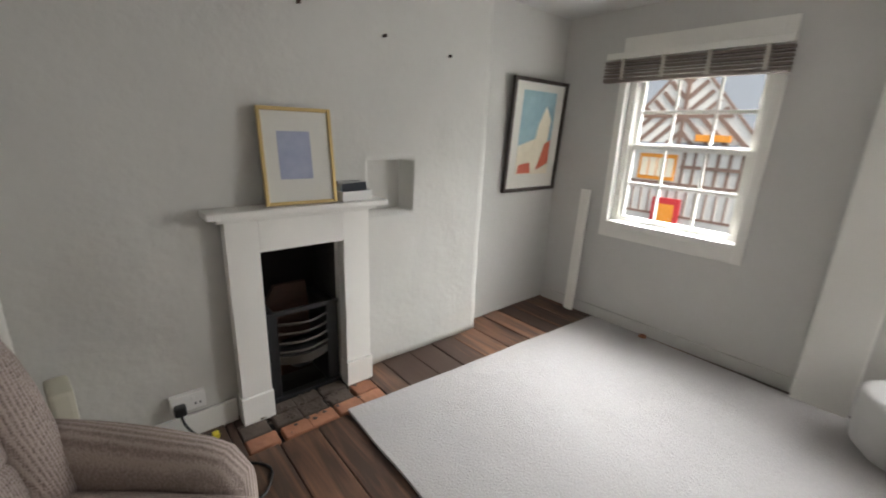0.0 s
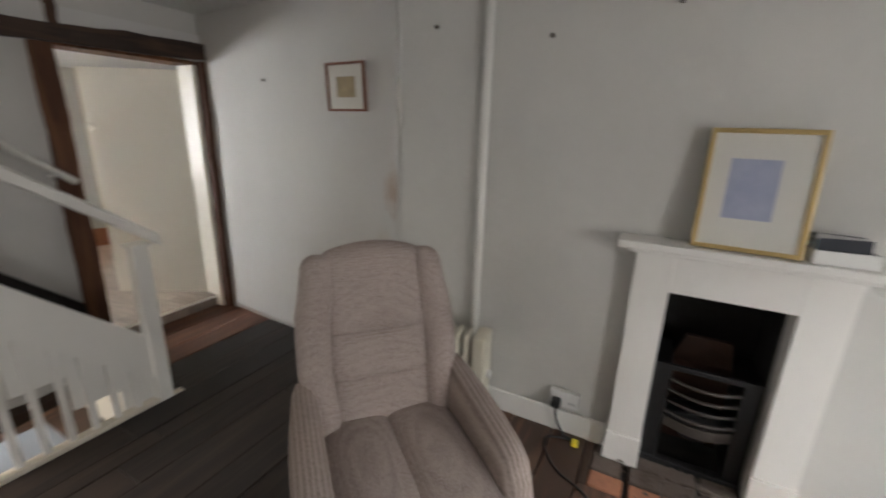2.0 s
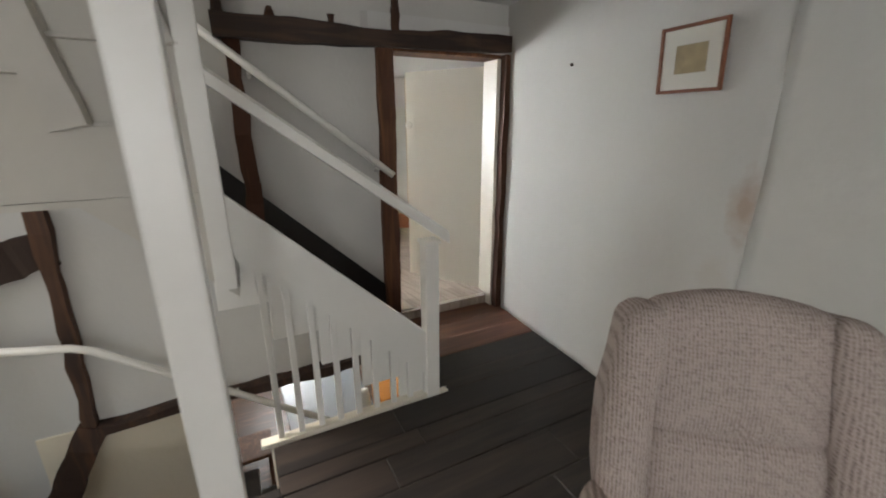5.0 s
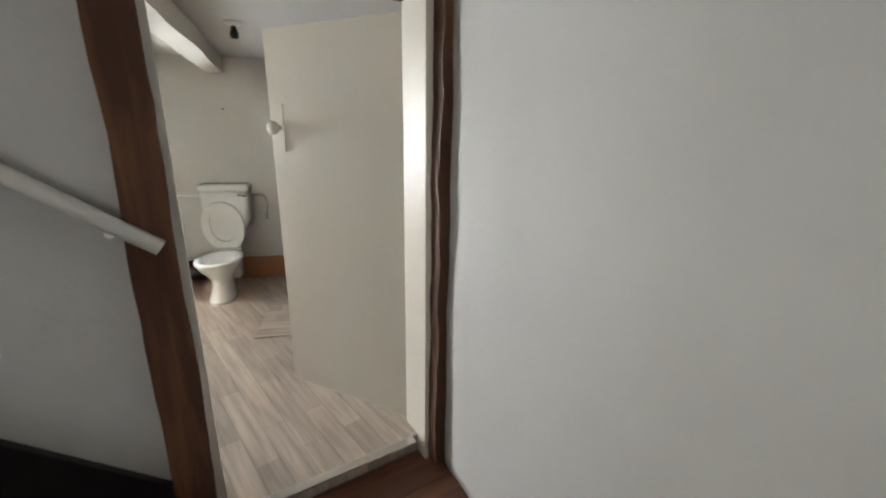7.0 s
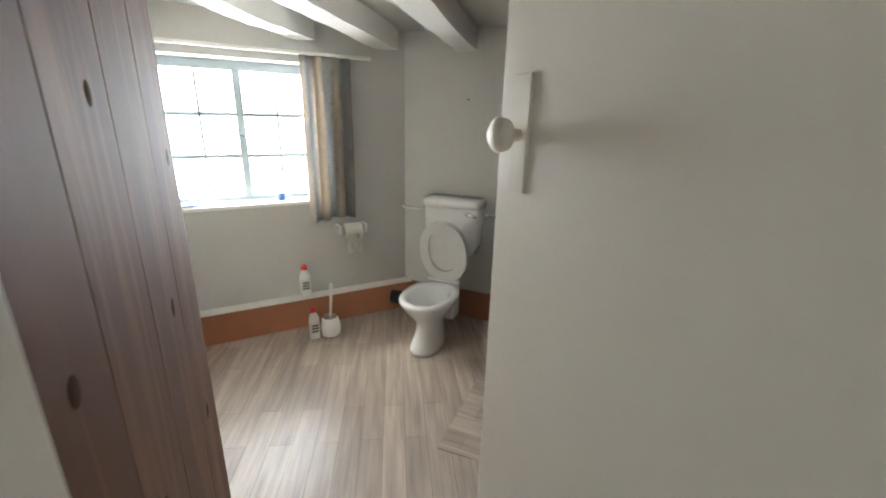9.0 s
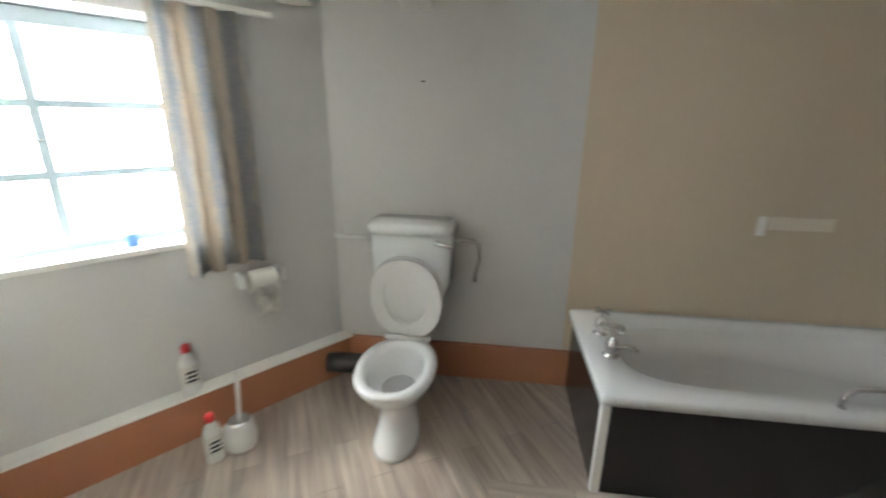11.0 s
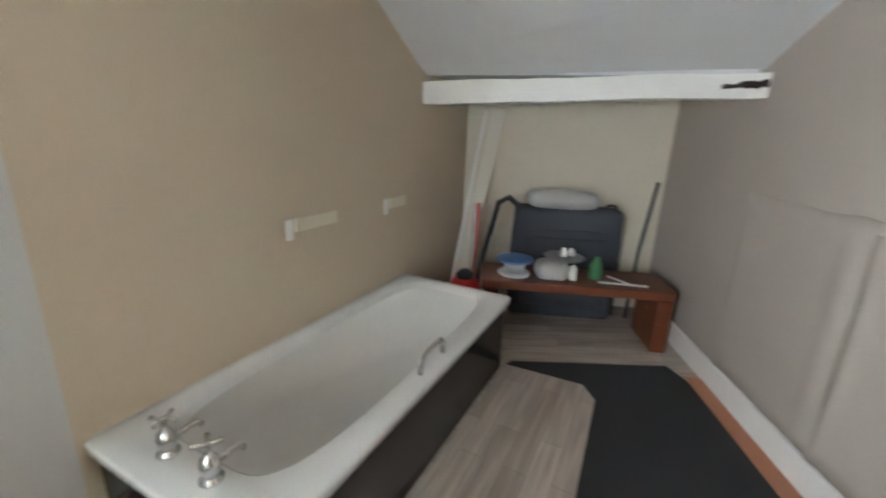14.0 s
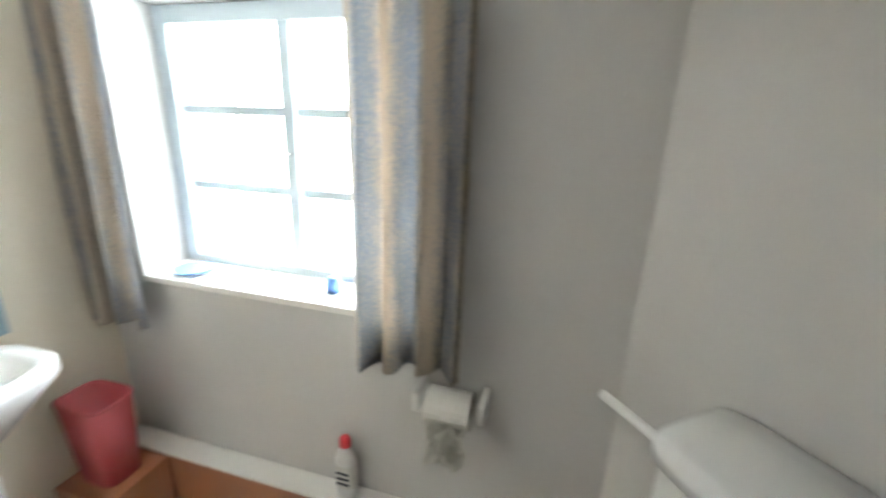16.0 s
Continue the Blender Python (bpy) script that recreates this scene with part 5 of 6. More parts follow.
# ---- bathroom things ----
def toilet():
    c = -0.815
    t = thing("toilet", "white china toilet with raised seat and low cistern", "toilet", m=MB @ pose(0, c, 0))
    # pedestal and pan: x away from the wall
    prof = [(0.50, 0.165, 0.105, 0.0), (0.50, 0.16, 0.10, 0.03), (0.47, 0.14, 0.085, 0.09), (0.46, 0.125, 0.08, 0.16), (0.46, 0.14, 0.095, 0.21), (0.47, 0.19, 0.145, 0.275), (0.475, 0.225, 0.175, 0.33), (0.48, 0.235, 0.182, 0.355), (0.48, 0.232, 0.178, 0.37)]
    inner = [(0.49, 0.185, 0.13, 0.37), (0.49, 0.175, 0.12, 0.345), (0.48, 0.14, 0.10, 0.27), (0.45, 0.09, 0.07, 0.20), (0.43, 0.05, 0.045, 0.18)]
    part("pan", loft([superellipse(x + 0.01, 0, rx, ry * 0.95, z * 0.95, 32, 2.2) for x, rx, ry, z in prof + inner]), CERAMIC, t, smooth=True)
    part("pan_back", box((0.20, -0.10, 0.10), (0.32, 0.10, 0.348), 0.03, 3), CERAMIC, t, smooth=True)
    part("water", lathe([(0.075, 0.215), (0.075, 0.217)], 20, sx=1.2, at=(0.455, 0, 0)), CHROME, t)
    # seat ring and lid, raised, leaning on the cistern
    up = Matrix.Translation((0.262, 0, 0.352)) @ Euler((0, radians(-80), 0)).to_matrix().to_4x4()
    outer = [Vector(p) for p in superellipse(0.212, 0, 0.212, 0.165, 0, 32, 2.2)]
    innr = [Vector(p) for p in superellipse(0.222, 0, 0.148, 0.102, 0, 32, 2.2)]
    z = Vector((0, 0, 0.022))
    b = loft([outer, [p + z for p in outer], [p + z for p in innr], innr, outer], caps=False)
    b.transform(up)
    part("seat_ring", b, WHITEPLASTIC, t, "raised white plastic toilet seat", smooth=False)
    b = loft([[p + Vector((0, 0, 0.028)) for p in outer], [p + Vector((0, 0, 0.044)) for p in outer]])
    b.transform(up)
    part("lid", b, WHITEPLASTIC, t)
    part("hinge", tube([(0.267, -0.11, 0.357), (0.267, 0.11, 0.357)], 0.012, 10), WHITEPLASTIC, t, smooth=True)
    # cistern
    b = loft([superellipse(0.105, 0, 0.085, 0.165, 0.53, 32, 6), superellipse(0.105, 0, 0.095, 0.188, 0.60, 32, 6), superellipse(0.105, 0, 0.098, 0.193, 0.845, 32, 6)])
    part("cistern", b, CERAMIC, t, smooth=True)
    b = loft([superellipse(0.108, 0, 0.106, 0.203, 0.847, 32, 6), superellipse(0.108, 0, 0.108, 0.206, 0.885, 32, 6), superellipse(0.108, 0, 0.095, 0.190, 0.902, 32, 6)])
    part("cistern_lid", b, CERAMIC, t, smooth=True)
    part("flush_pipe", tube([(0.09, 0, 0.54), (0.09, 0, 0.32), (0.13, 0, 0.24), (0.22, 0, 0.22)], 0.022, 12), CERAMIC, t, smooth=True)
    part("flush_lever", tube([(0.20, 0.13, 0.82), (0.23, 0.13, 0.82), (0.235, 0.17, 0.815), (0.235, 0.20, 0.81)], 0.009, 10), CHROME, t, "chrome flush lever", smooth=True)
    part("supply_pipe", tube([(0.10, 0.205, 0.80), (0.10, 0.25, 0.805), (0.085, 0.29, 0.80), (0.065, 0.315, 0.775), (0.04, 0.318, 0.70), (0.025, 0.30, 0.63), (0.025, 0.30, 0.57)], 0.011, 12), CHROME, t, "bent metal supply pipe", smooth=True)
    part("overflow_pipe", tube([(0.10, -0.20, 0.80), (0.10, -0.40, 0.80)], 0.011, 10), WHITEPLASTIC, t, smooth=True)
    solid("waste_pipe", tube([(0.12, c - 0.16, 0.10), (0.15, c - 0.40, 0.11), (0.16, c - 0.46, 0.11)], 0.052, 16), BLACKPLASTIC, "black plastic soil pipe beside the toilet", "pipe", m=MB, smooth=True)


toilet()


def bath():
    t = thing("bathtub", "white enamel bath with black panels along the wall", "bathtub", m=MB @ pose(0, 0, 0))
    n = 48
    def ring(cx, cy, rx, ry, z, p):
        return superellipse(cx, cy, rx, ry, z, n, p)
    R = [ring(0.355, 0.835, 0.36, 0.865, 0.405, 60), ring(0.355, 0.835, 0.36, 0.865, 0.436, 60), ring(0.355, 0.835, 0.353, 0.858, 0.444, 40), ring(0.34, 0.88, 0.282, 0.775, 0.444, 5), ring(0.34, 0.88, 0.27, 0.762, 0.432, 5), ring(0.34, 0.885, 0.255, 0.735, 0.33, 4.6), ring(0.34, 0.87, 0.225, 0.66, 0.13, 4.2), ring(0.34, 0.86, 0.17, 0.58, 0.085, 4), ring(0.345, 0.84, 0.03, 0.1, 0.08, 3)]
    part("tub", loft(R), ENAMEL, t, smooth=True)
    part("side_panel", box((0.675, 0.0, 0.0), (0.69, 1.665, 0.404), 0.002), BATHPANEL, t, "glossy black side panel")
    part("end_panel", box((0.03, -0.012, 0.0), (0.672, 0.0, 0.404), 0.002), BATHPANEL, t, "black end panel")
    part("far_panel", box((0.03, 1.668, 0.0), (0.672, 1.68, 0.404), 0.002), BATHPANEL, t)
    part("corner_trim", box((0.668, -0.018, 0.0), (0.70, 0.014, 0.403), 0.003), GLOSS, t, "white corner strip")
    for vx, turn in ((0.252, 25), (0.438, 55)):
        tp = part("tap", lathe([(0.031, 0.0), (0.031, 0.005), (0.021, 0.012), (0.021, 0.02), (0.025, 0.03), (0.026, 0.05), (0.022, 0.066), (0.012, 0.078), (0.008, 0.084), (0.008, 0.102), (0.011, 0.104), (0.011, 0.114), (0.004, 0.118)], 22), CHROME, t, "chrome cross-head bath tap", smooth=True)
        tp.location = (vx, 0.066, 0.444)
        part("spout", tube([(0, 0.012, 0.036), (0, 0.06, 0.042), (0, 0.088, 0.040), (0, 0.098, 0.026)], 0.0095, 10), CHROME, tp, smooth=True)
        for k in range(4):
            a = radians(turn + 90 * k)
            part("handle", tube([(0.006 * math.cos(a), 0.006 * math.sin(a), 0.109), (0.036 * math.cos(a), 0.036 * math.sin(a), 0.112)], 0.0062, 8, taper=[0.8, 1.15]), CHROME, tp, smooth=True)
    part("grab_handle", tube([(0.662, 0.755, 0.444), (0.662, 0.757, 0.485), (0.663, 0.78, 0.515), (0.665, 0.84, 0.524), (0.665, 0.91, 0.52), (0.662, 0.94, 0.498), (0.66, 0.945, 0.444)], 0.0105, 12), CHROME, t, "chrome grab handle", smooth=True)


bath()
for u0, w in ((0.80, 0.26), (1.50, 0.17)):
    solid("plaster_scar", box((0.0, u0, 0.895), (0.012, u0 + w, 0.955), 0.004), CREAM, "pale plaster scar of a removed fitting", "scar", m=MB)
    solid("plaster_patch", box((0.0, u0 - 0.05, 0.865), (0.010, u0 - 0.012, 0.955), 0.006), GLOSS, "small white filler patch on the wall", "scar", m=MB)


def bath_window():
    t = thing("window_3", "white two-light casement window with small panes", "window", kind="structure", m=MW)
    y = -0.20
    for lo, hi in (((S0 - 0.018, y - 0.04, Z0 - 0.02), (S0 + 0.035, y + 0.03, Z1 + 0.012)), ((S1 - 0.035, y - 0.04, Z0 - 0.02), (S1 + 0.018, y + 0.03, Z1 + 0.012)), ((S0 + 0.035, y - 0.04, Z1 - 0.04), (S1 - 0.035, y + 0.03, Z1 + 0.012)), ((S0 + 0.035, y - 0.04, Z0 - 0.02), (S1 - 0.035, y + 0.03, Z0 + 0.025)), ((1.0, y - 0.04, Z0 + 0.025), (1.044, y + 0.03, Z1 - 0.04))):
        part("window_frame", box(lo, hi, 0.003), BACKLIT_WHITE, t)
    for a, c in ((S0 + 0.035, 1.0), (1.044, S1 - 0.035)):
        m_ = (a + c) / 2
        part("glazing_bar", box((m_ - 0.008, y - 0.02, Z0 + 0.025), (m_ + 0.008, y + 0.005, Z1 - 0.04), 0.002), BACKLIT_WHITE, t)
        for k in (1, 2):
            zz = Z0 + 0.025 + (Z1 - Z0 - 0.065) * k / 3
            part("glazing_bar", box((a, y - 0.019, zz - 0.013), (c, y + 0.006, zz + 0.013), 0.002), BACKLIT_WHITE, t)
        g = part("pane", box((a, y - 0.012, Z0 + 0.025), (c, y - 0.009, Z1 - 0.04)), GLASS, t)
        g.visible_shadow = False
    part("window_catch", tube([(1.022, y + 0.03, 1.27), (1.022, y + 0.06, 1.27), (1.05, y + 0.06, 1.275)], 0.006, 8), CHROME, t, "small metal catch")


# white paint darkened to blue-grey, so its shaded, backlit side is in the colour
BACKLIT_WHITE = mat("backlit_white_paint", (0.50, 0.57, 0.60), 0.4, grain=25, vary=0.05, bump=0.1)
bath_window()


def curtain(name, s0, s1, ztop, zbot, folds, label, flare=0.0):
    n = 70
    rows = 12
    b = bmesh.new()
    grid = []
    for j in range(rows + 1):
        f = j / rows
        line = []
        for i in range(n + 1):
            g = i / n
            amp = 0.018 + 0.012 * f
            x = s0 + (s1 - s0) * g + flare * f * (1 - g) + 0.006 * math.sin(g * folds * 6.28 * 1.7 + 1)
            y = 0.075 + amp * math.sin(g * folds * 2 * math.pi + 0.5 * math.sin(3 * f)) + 0.006 * noise.noise(Vector((g * 9, f * 3, s0)))
            line.append(b.verts.new((x, y, ztop + (zbot - ztop) * f + (0.012 * math.sin(g * 5) if j == rows else 0))))
        grid.append(line)
    for j in range(rows):
        for i in range(n):
            b.faces.new((grid[j][i], grid[j + 1][i], grid[j + 1][i + 1], grid[j][i + 1]))
    bmesh.ops.solidify(b, geom=b.faces[:], thickness=0.002)
    return solid(name, b, CURTAIN, label, "curtain", m=MW, smooth=True, group="bathroom curtains")


curtain("curtain", 0.39, 0.69, 1.735, 0.745, 3.5, "striped beige and blue-grey curtain drawn aside")
curtain("curtain", 1.385, 1.65, 1.735, 0.715, 3, "striped beige and blue-grey curtain gathered at the corner", 0.03)
solid("curtain_rail", box((0.26, 0.055, 1.735), (1.655, 0.085, 1.755), 0.004), GLOSS, "white plastic curtain rail", "curtain rail", m=MW)


def bottle(name, s, y, zb, h, r, body, cap, label):
    t = thing(name, label, "bottle", m=MW @ pose(s, y, zb))
    part("body", lathe([(r * 0.9, 0), (r, 0.01), (r, h * 0.62), (r * 0.75, h * 0.74), (r * 0.42, h * 0.82), (r * 0.42, h * 0.84)], 20, sy=0.7), body, t, smooth=True)
    part("cap", lathe([(r * 0.5, h * 0.84), (r * 0.55, h * 0.85), (r * 0.5, h * 0.96), (r * 0.3, h)], 16, sy=0.9), cap, t, "red cap", smooth=True)
    part("label_panel", lathe([(r * 1.015, h * 0.18), (r * 1.015, h * 0.56)], 20, sy=0.71), MOUNT, t)
    for k in range(3):
        part("print_bar", box((-r * 0.6, r * 0.715, h * (0.24 + 0.09 * k)), (r * 0.6, r * 0.725, h * (0.29 + 0.09 * k))), NAVY, t, "dark printed bar")


bottle("cleaner_bottle", 0.755, 0.035, 0.2178, 0.225, 0.036, WHITEPLASTIC, REDPLASTIC, "white toilet cleaner bottle with red cap on the ledge")
bottle("cleaner_bottle", 0.755, 0.255, 0.0, 0.225, 0.034, WHITEPLASTIC, REDPLASTIC, "white cleaner bottle with red cap on the floor")


def brush():
    t = thing("toilet_brush", "white toilet brush in a round holder", "brush", m=MW @ pose(0.65, 0.25, 0.0))
    part("holder", lathe([(0.045, 0), (0.06, 0.01), (0.066, 0.06), (0.055, 0.12), (0.04, 0.135), (0.036, 0.12)], 22), WHITEPLASTIC, t, smooth=True)
    part("rim", lathe([(0.045, 0.126), (0.047, 0.132), (0.04, 0.138)], 22), CHROME, t)
    part("handle", tube([(0, 0, 0.11), (-0.012, 0, 0.24), (-0.02, 0, 0.36)], 0.009, 10, taper=[0.8, 1, 1.3]), WHITEPLASTIC, t, smooth=True)


brush()


def paper_holder():
    t = thing("toilet_roll_holder", "white toilet roll holder with loose paper", "holder", m=MW @ pose(0.42, 0.0, 0.655))
    part("bracket", box((-0.10, 0.0, -0.02), (-0.08, 0.09, 0.04), 0.006), WHITEPLASTIC, t)
    part("bracket", box((0.08, 0.0, -0.02), (0.10, 0.09, 0.04), 0.006), WHITEPLASTIC, t)
    b = lathe([(0.02, -0.06), (0.05, -0.06), (0.05, 0.06), (0.02, 0.06)], 22)
    b.transform(Matrix.Translation((0, 0.065, 0)) @ Euler((0, radians(90), 0)).to_matrix().to_4x4())
    part("roll", b, MOUNT, t, "white paper roll", smooth=False)
    b = bmesh.new()
    g = [[b.verts.new((-0.055 + 0.105 * i / 5, 0.118 + 0.012 * math.sin(i * 1.7 + j), -0.01 - j * 0.022 - 0.008 * (i % 2))) for i in range(6)] for j in range(7)]
    for j in range(6):
        for i in range(5):
            b.faces.new((g[j][i], g[j + 1][i], g[j + 1][i + 1], g[j][i + 1]))
    bmesh.ops.solidify(b, geom=b.faces[:], thickness=0.001)
    part("loose_sheet", b, MOUNT, t)


paper_holder()


def basin():
    MS = MW @ pose(1.67, 0.51, 0.0, 0, 0, 90) @ Matrix.Diagonal((0.82, 0.72, 1.02, 1))   # x along the wall away from the corner, y away from the wall
    t = thing("washbasin", "white china washbasin with chrome tap", "washbasin", m=MS)
    part("bowl", loft([superellipse(0, 0.16, 0.12, 0.10, 0.56, 32, 3), superellipse(0, 0.18, 0.23, 0.17, 0.66, 32, 3), superellipse(0, 0.19, 0.25, 0.19, 0.70, 32, 4), superellipse(0, 0.19, 0.25, 0.19, 0.735, 32, 4), superellipse(0, 0.21, 0.19, 0.13, 0.735, 32, 3), superellipse(0, 0.21, 0.15, 0.10, 0.64, 32, 3), superellipse(0, 0.21, 0.03, 0.03, 0.61, 32, 2)]), CERAMIC, t, smooth=True)
    part("pedestal", loft([superellipse(0, 0.12, 0.10, 0.09, 0.0, 24, 3), superellipse(0, 0.12, 0.075, 0.075, 0.1, 24, 3), superellipse(0, 0.12, 0.08, 0.08, 0.57, 24, 3)]), CERAMIC, t, smooth=True)
    part("tap", tube([(0.05, 0.055, 0.735), (0.05, 0.055, 0.79), (0.05, 0.075, 0.81), (0.05, 0.13, 0.80), (0.05, 0.14, 0.785)], 0.012, 10), CHROME, t, "chrome basin tap", smooth=True)
    for k in range(4):
        part("splash_tile", box((-0.27 + k * 0.14, 0.001, 0.75), (-0.133 + k * 0.14, 0.009, 0.887), 0.002), TILEBLUE, t)
    wb = thing("waste_bin", "dull red plastic waste bin beside the washbasin", "bin", m=MW @ pose(1.56, 0.19, 0.2055))
    part("body", loft([superellipse(0, 0, 0.075, 0.06, 0.0, 20, 4), superellipse(0, 0, 0.095, 0.075, 0.295, 20, 4), superellipse(0, 0, 0.088, 0.068, 0.295, 20, 4), superellipse(0, 0, 0.07, 0.055, 0.02, 20, 4)]), PINKPLASTIC, wb, smooth=True)
    part("rim", tube([Vector(p) for p in superellipse(0, 0, 0.094, 0.074, 0.296, 20, 4)] + [Vector(superellipse(0, 0, 0.094, 0.074, 0.296, 20, 4)[0])], 0.006, 8), PINKPLASTIC, wb, "rolled red rim", smooth=True)


basin()
solid("sill_dish", lathe([(0.03, 0), (0.06, 0.008), (0.065, 0.014), (0.05, 0.012)], 20), BLUEPLASTIC, "shallow dish on the window sill", "dish", m=MW @ pose(1.36, -0.07, 0.8682))
solid("sill_pot", lathe([(0.022, 0), (0.026, 0.02), (0.02, 0.045), (0.012, 0.05)], 16), BLUEPLASTIC, "small blue pot on the window sill", "pot", m=MW @ pose(0.84, -0.08, 0.8682), smooth=True)

# floor coverings by the bath
bm = prism([(-4.64, 1.73), (-4.855, 0.0), (-3.603, 0.17), (-3.603, 1.70), (-3.66, 1.87), (-4.60, 1.77)], FLB + 0.001, FLB + 0.006)
solid("floor_felt", bm, BLACKMAT, "black felt underlay left bare by the vinyl", "underlay", "structure")
bm = bmesh.new()
q = [MB @ Vector(p) for p in ((0.70, -0.4, 0.0065), (1.30, -0.4, 0.0065), (1.24, 1.60, 0.0065), (1.16, 1.71, 0.0065), (0.72, 1.69, 0.0065))]
prism([(p.x, p.y) for p in q], FLB + 0.0065, FLB + 0.010, bm)
solid("floor_vinyl_strip", bm, VINYL_STRIP, "strip of grey wood-effect vinyl along the bath", "floor", "structure")


def bench():
    t = thing("bench", "red-brown wooden bench against the end wall", "bench")
    part("seat", box((-4.82, 2.03, 0.455), (-3.60, 2.42, 0.515), 0.01), BENCHWOOD, t)
    part("leg", box((-3.70, 2.035, FLB), (-3.605, 2.41, 0.454), 0.008), BENCHWOOD, t)
    part("leg", box((-4.80, 2.05, FLB), (-4.70, 2.41, 0.454), 0.008), BENCHWOOD, t)


bench()
sc = thing("suitcase", "charcoal fabric suitcase standing behind the bench", "suitcase", m=pose(0.06, 0, 0))
part("body", cushion((-4.66, 2.47, FLB), (-3.90, 2.66, 0.93), 0.045, 0.015), NAVY, sc, smooth=True)
part("front_pocket", cushion((-4.58, 2.45, FLB + 0.10), (-3.98, 2.485, 0.72), 0.03, 0.006), NAVY, sc, smooth=True)
part("zip", box((-4.55, 2.452, 0.765), (-4.01, 2.476, 0.777), 0.002), BLACKPLASTIC, sc, "black zip")
part("carry_handle", tube([(-4.02, 2.55, 0.915), (-4.01, 2.55, 0.955), (-3.98, 2.55, 0.96), (-3.95, 2.55, 0.955), (-3.94, 2.55, 0.91)], 0.009, 8), BLACKPLASTIC, sc, "black handle", smooth=True)
solid("pillow", cushion((-4.50, 2.46, 0.932), (-4.03, 2.70, 1.03), 0.048, 0.025), GREYCLOTH, "pale grey cushion lying on the suitcase", "cushion", smooth=True)
solid("vacuum_hose", tube([(-4.60, 2.43, 0.95), (-4.66, 2.42, 1.0), (-4.73, 2.42, 0.96), (-4.76, 2.42, 0.80), (-4.80, 2.44, 0.62), (-4.84, 2.46, 0.40), (-4.86, 2.5, 0.14)], 0.022, 12), BLACKPLASTIC, "black ribbed vacuum hose hung over the suitcase", "hose", smooth=True)
v = thing("vacuum_cleaner", "red cylinder vacuum cleaner beside the bench", "vacuum cleaner", m=pose(-4.93, 2.15, FLB))
part("body", lathe([(0.10, 0), (0.125, 0.03), (0.12, 0.30), (0.08, 0.38), (0.03, 0.40)], 24), REDPLASTIC, v, smooth=True)
part("top_cap", lathe([(0.06, 0.385), (0.065, 0.41), (0.03, 0.44)], 20), BLACKPLASTIC, v, "black top", smooth=True)
solid("leaning_plank", rough_beam((-5.00, 2.50, FLB), (-4.77, 2.73, 1.60), 0.025, 0.10, 71, 6, 0.002), CREAMPAINT, "pale plank leaning in the corner", "plank")
solid("leaning_plank", rough_beam((-5.07, 2.44, FLB), (-4.86, 2.69, 1.58), 0.02, 0.03, 72, 6, 0.002), GLOSS, "narrow cream plank leaning in the corner", "plank")
solid("walking_stick", tube([(-3.70, 2.55, FLB), (-3.64, 2.66, 0.6), (-3.555, 2.74, 1.12)], 0.012, 10), IRON, "thin grey metal pole leaning on the wall", "pole", smooth=True)
solid("metal_leg", tube([(-3.80, 2.60, FLB), (-3.78, 2.66, 0.86)], 0.014, 10), CHROME, "grey tube standing beside the suitcase", "pole", smooth=True)
for k in (0, 1):
    solid("red_stick", tube([(-4.91 + 0.03 * k, 2.5, FLB), (-4.90 + 0.03 * k, 2.52, 0.93)], 0.009, 8), REDPLASTIC if k else GREYCLOTH, "thin garden cane standing in the corner", "cane", smooth=True)
BT = 0.5152
w = thing("cable_reel", "blue and white cable reel on the bench", "reel", m=pose(-4.60, 2.20, BT))
part("lower_flange", lathe([(0.105, 0), (0.11, 0.008), (0.105, 0.016), (0.06, 0.018)], 24), WHITEPLASTIC, w)
part("core", lathe([(0.06, 0.018), (0.07, 0.05), (0.075, 0.08)], 24), GREYCLOTH, w, smooth=True)
part("upper_flange", lathe([(0.07, 0.08), (0.12, 0.10), (0.125, 0.11), (0.10, 0.112), (0.05, 0.095)], 24), BLUEPLASTIC, w, "blue rim", smooth=True)
solid("plastic_bag", cushion((-4.45, 2.10, BT), (-4.26, 2.26, BT + 0.11), 0.04, 0.02), CLEARPLASTIC, "crumpled clear plastic bag on the bench", "bag", smooth=True)
w = thing("cake_stand", "glass and metal dish on a foot", "dish", m=pose(-4.26, 2.30, BT))
part("foot", lathe([(0.05, 0), (0.04, 0.01), (0.014, 0.03), (0.014, 0.09)], 18), CHROME, w, smooth=True)
part("plate", lathe([(0.014, 0.09), (0.13, 0.105), (0.14, 0.115), (0.13, 0.117), (0.02, 0.10)], 26), CLEARPLASTIC, w, smooth=True)
for x, y, h, mt in ((-4.27, 2.29, 0.06, WHITEPLASTIC), (-4.21, 2.32, 0.05, WHITEPLASTIC)):
    solid("small_jar", lathe([(0.02, 0), (0.024, 0.008), (0.024, h * 0.7), (0.014, h * 0.85), (0.015, h)], 16), mt, "small white jar standing on the dish", "jar", m=pose(x, y, BT + 0.1175), smooth=True)
solid("white_tube", lathe([(0.022, 0), (0.024, 0.01), (0.022, 0.09), (0.012, 0.10)], 16), WHITEPLASTIC, "white plastic tube on the bench", "tube", m=pose(-4.22, 2.15, BT), smooth=True)
solid("green_bottle", lathe([(0.04, 0), (0.045, 0.01), (0.045, 0.09), (0.02, 0.13), (0.018, 0.15)], 18), GREENGLASS, "green plastic bottle on the bench", "bottle", m=pose(-4.06, 2.22, BT), smooth=True)
solid("white_rod", tube([(-4.06, 2.12, BT + 0.008), (-3.76, 2.10, BT + 0.008)], 0.007, 8), WHITEPLASTIC, "thin white rod lying on the bench", "rod")
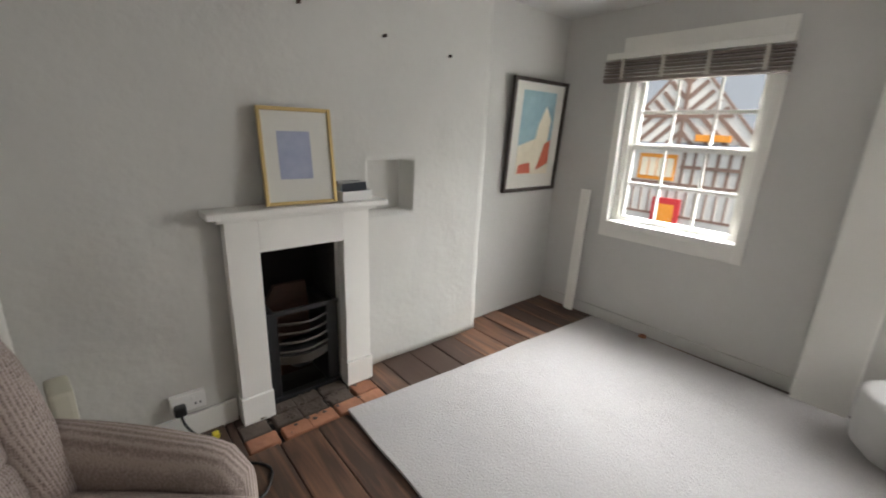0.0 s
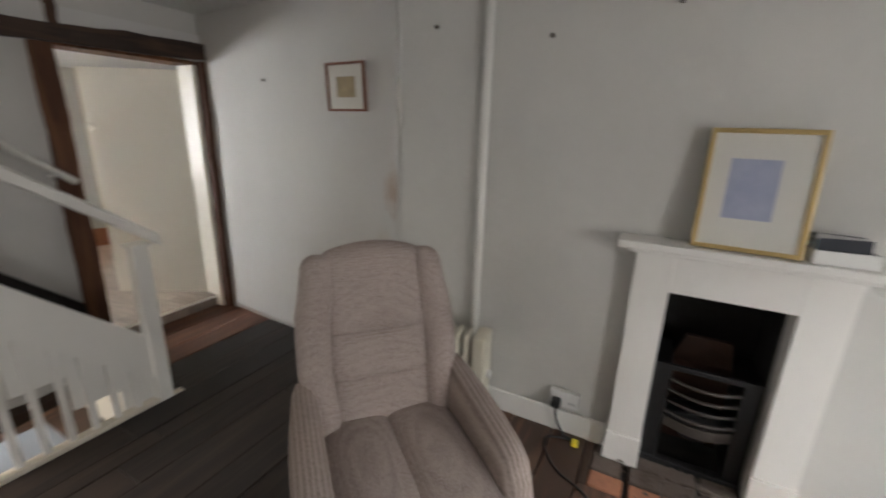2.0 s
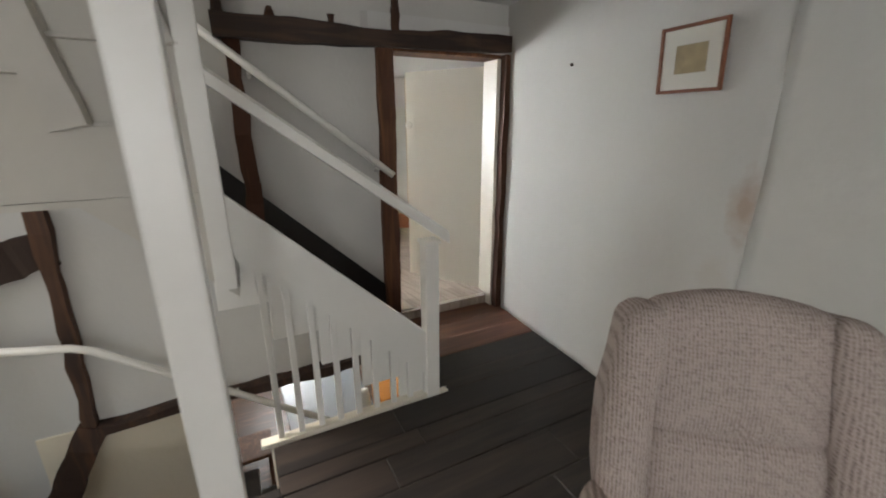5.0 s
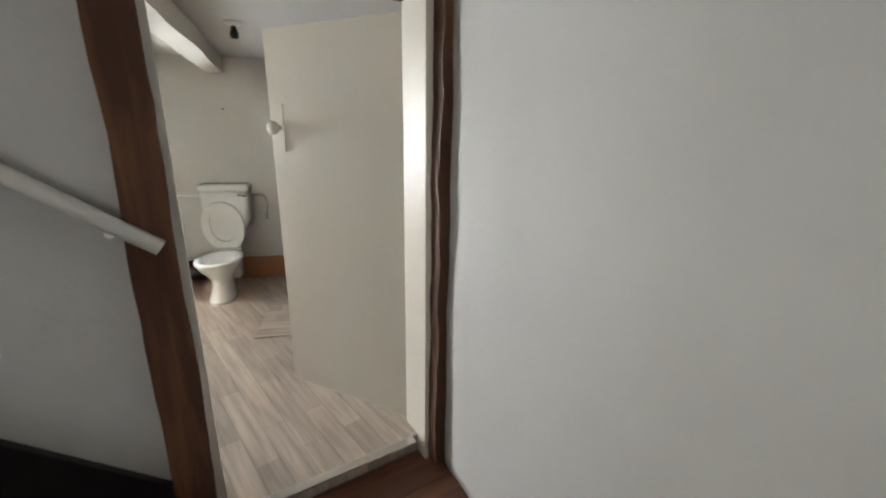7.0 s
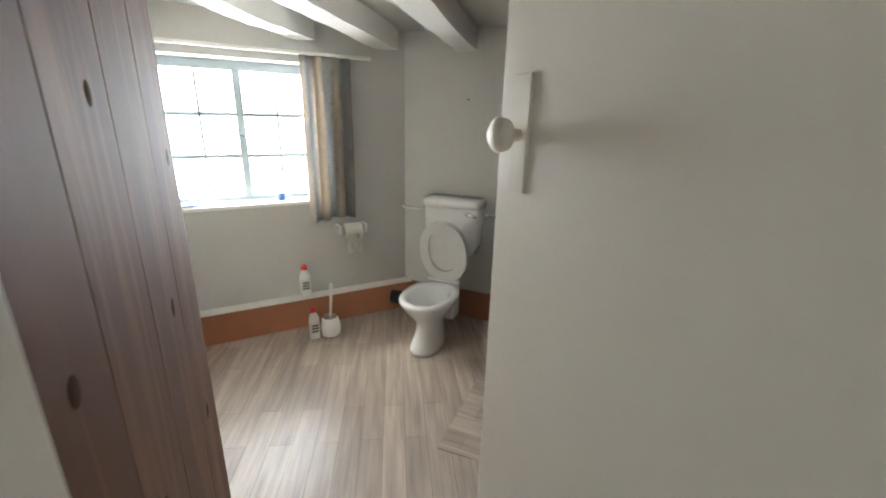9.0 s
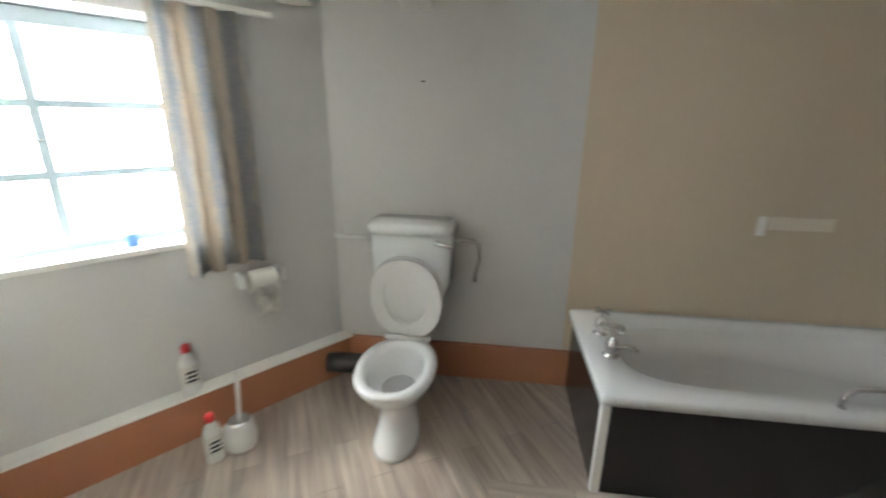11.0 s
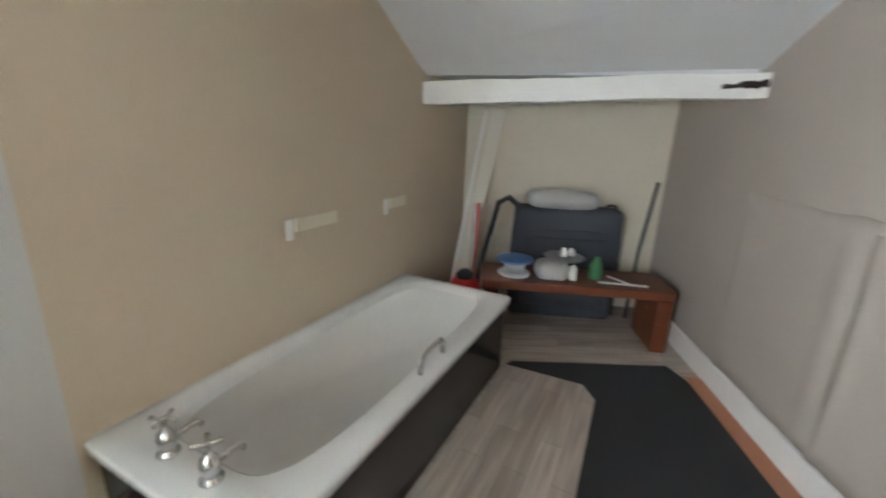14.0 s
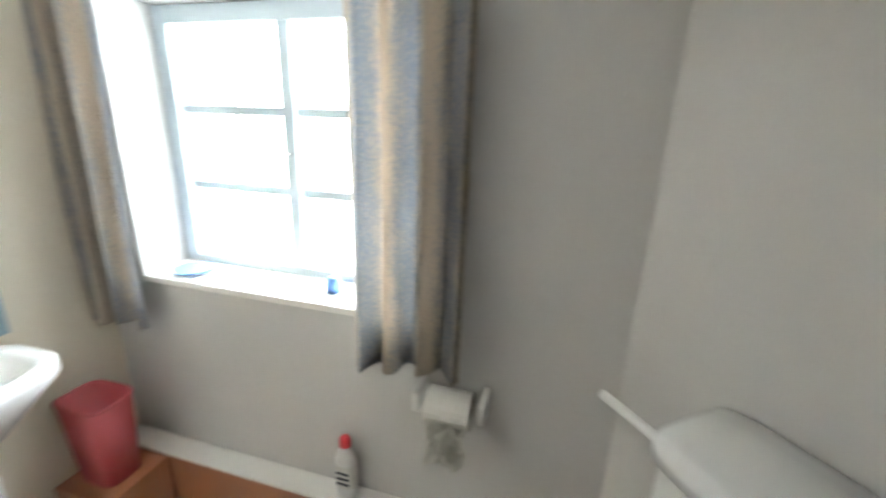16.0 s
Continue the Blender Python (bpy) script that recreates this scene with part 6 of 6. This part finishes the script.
solid("white_rod", tube([(-3.97, 2.25, BT + 0.01), (-3.88, 2.07, BT + 0.024)], 0.006, 8), WHITEPLASTIC, "thin white rod lying across another", "rod")

# sky beyond the bathroom window
b = bmesh.new()
q = [MW @ Vector(p) for p in ((-60, -55, -20), (60, -55, -20), (60, -55, 22), (-60, -55, 22))]
b.faces.new([b.verts.new(p) for p in q])
solid("backdrop_sky", b, glow("bright_overcast_haze", (0.95, 0.98, 1.0), 1.5), kind="structure")
solid("ground", box((-70, -80, -4.9), (60, 60, -4.72)), ASPHALT, kind="structure")

# ---- floorboards ----
fb = thing("floorboards", "wide worn brown floorboards", "floorboards", kind="structure")
rnd = random.Random(12)
x = -1.15
while x < 2.55:
    w = rnd.uniform(0.17, 0.235)
    x1 = min(x + w, 2.6)
    y = -3.74
    cut = rnd.uniform(-1.9, -0.9)
    for ya, yb in ((y, cut - 0.003), (cut, 0.125 if x1 > 1.38 else (0.02 if x1 < -0.34 or x > 0.45 else -0.33))):
        part("board", box((x + 0.003, ya, -0.03), (x1 - 0.003, yb, 0.008 + rnd.uniform(-0.003, 0.004)), 0.003, 1), BOARD, fb)
    for xa, xb in ((max(x, 0.41), x1), (x, min(x1, -0.345))):
        if x < 0.45 and x1 > -0.34 and xb - xa > 0.01 and (x1 > 0.41 or x < -0.345):
            part("board", box((xa + 0.002, -0.327, -0.03), (xb - 0.002, 0.02, 0.008), 0.003, 1), BOARD, fb)
    x = x1
lb = thing("landing_boards", "black stained landing boards", "floorboards", kind="structure")
x = -2.90
while x < -1.16:
    x1 = min(x + rnd.uniform(0.17, 0.24), -1.152)
    x1 = -2.555 if x < -2.555 < x1 + 0.06 else (-2.25 if x < -2.25 < x1 + 0.06 else x1)
    ya = -0.80 if x1 <= -2.555 else (-1.75 if x1 <= -2.25 else -3.4)
    cut = rnd.uniform(-1.3, -0.5)
    for y0, y1 in (((ya, cut - 0.002), (cut, 0.14)) if ya < -1.5 else ((ya, 0.14),)):
        part("board", box((x + 0.002, y0, -0.03), (x1 - 0.002, y1, 0.006 + rnd.uniform(-0.002, 0.003)), 0.003, 1), DARKBOARD, lb)
    x = x1
rb = thing("doorway_boards", "red-brown boards before the bathroom door", "floorboards", kind="structure")
x = -3.50
while x < -2.91:
    part("board", box((x + 0.002, -0.83, -0.03), (min(x + 0.2, -2.902) - 0.002, 0.12, 0.008), 0.003, 1), REDBOARD, rb)
    x += 0.2
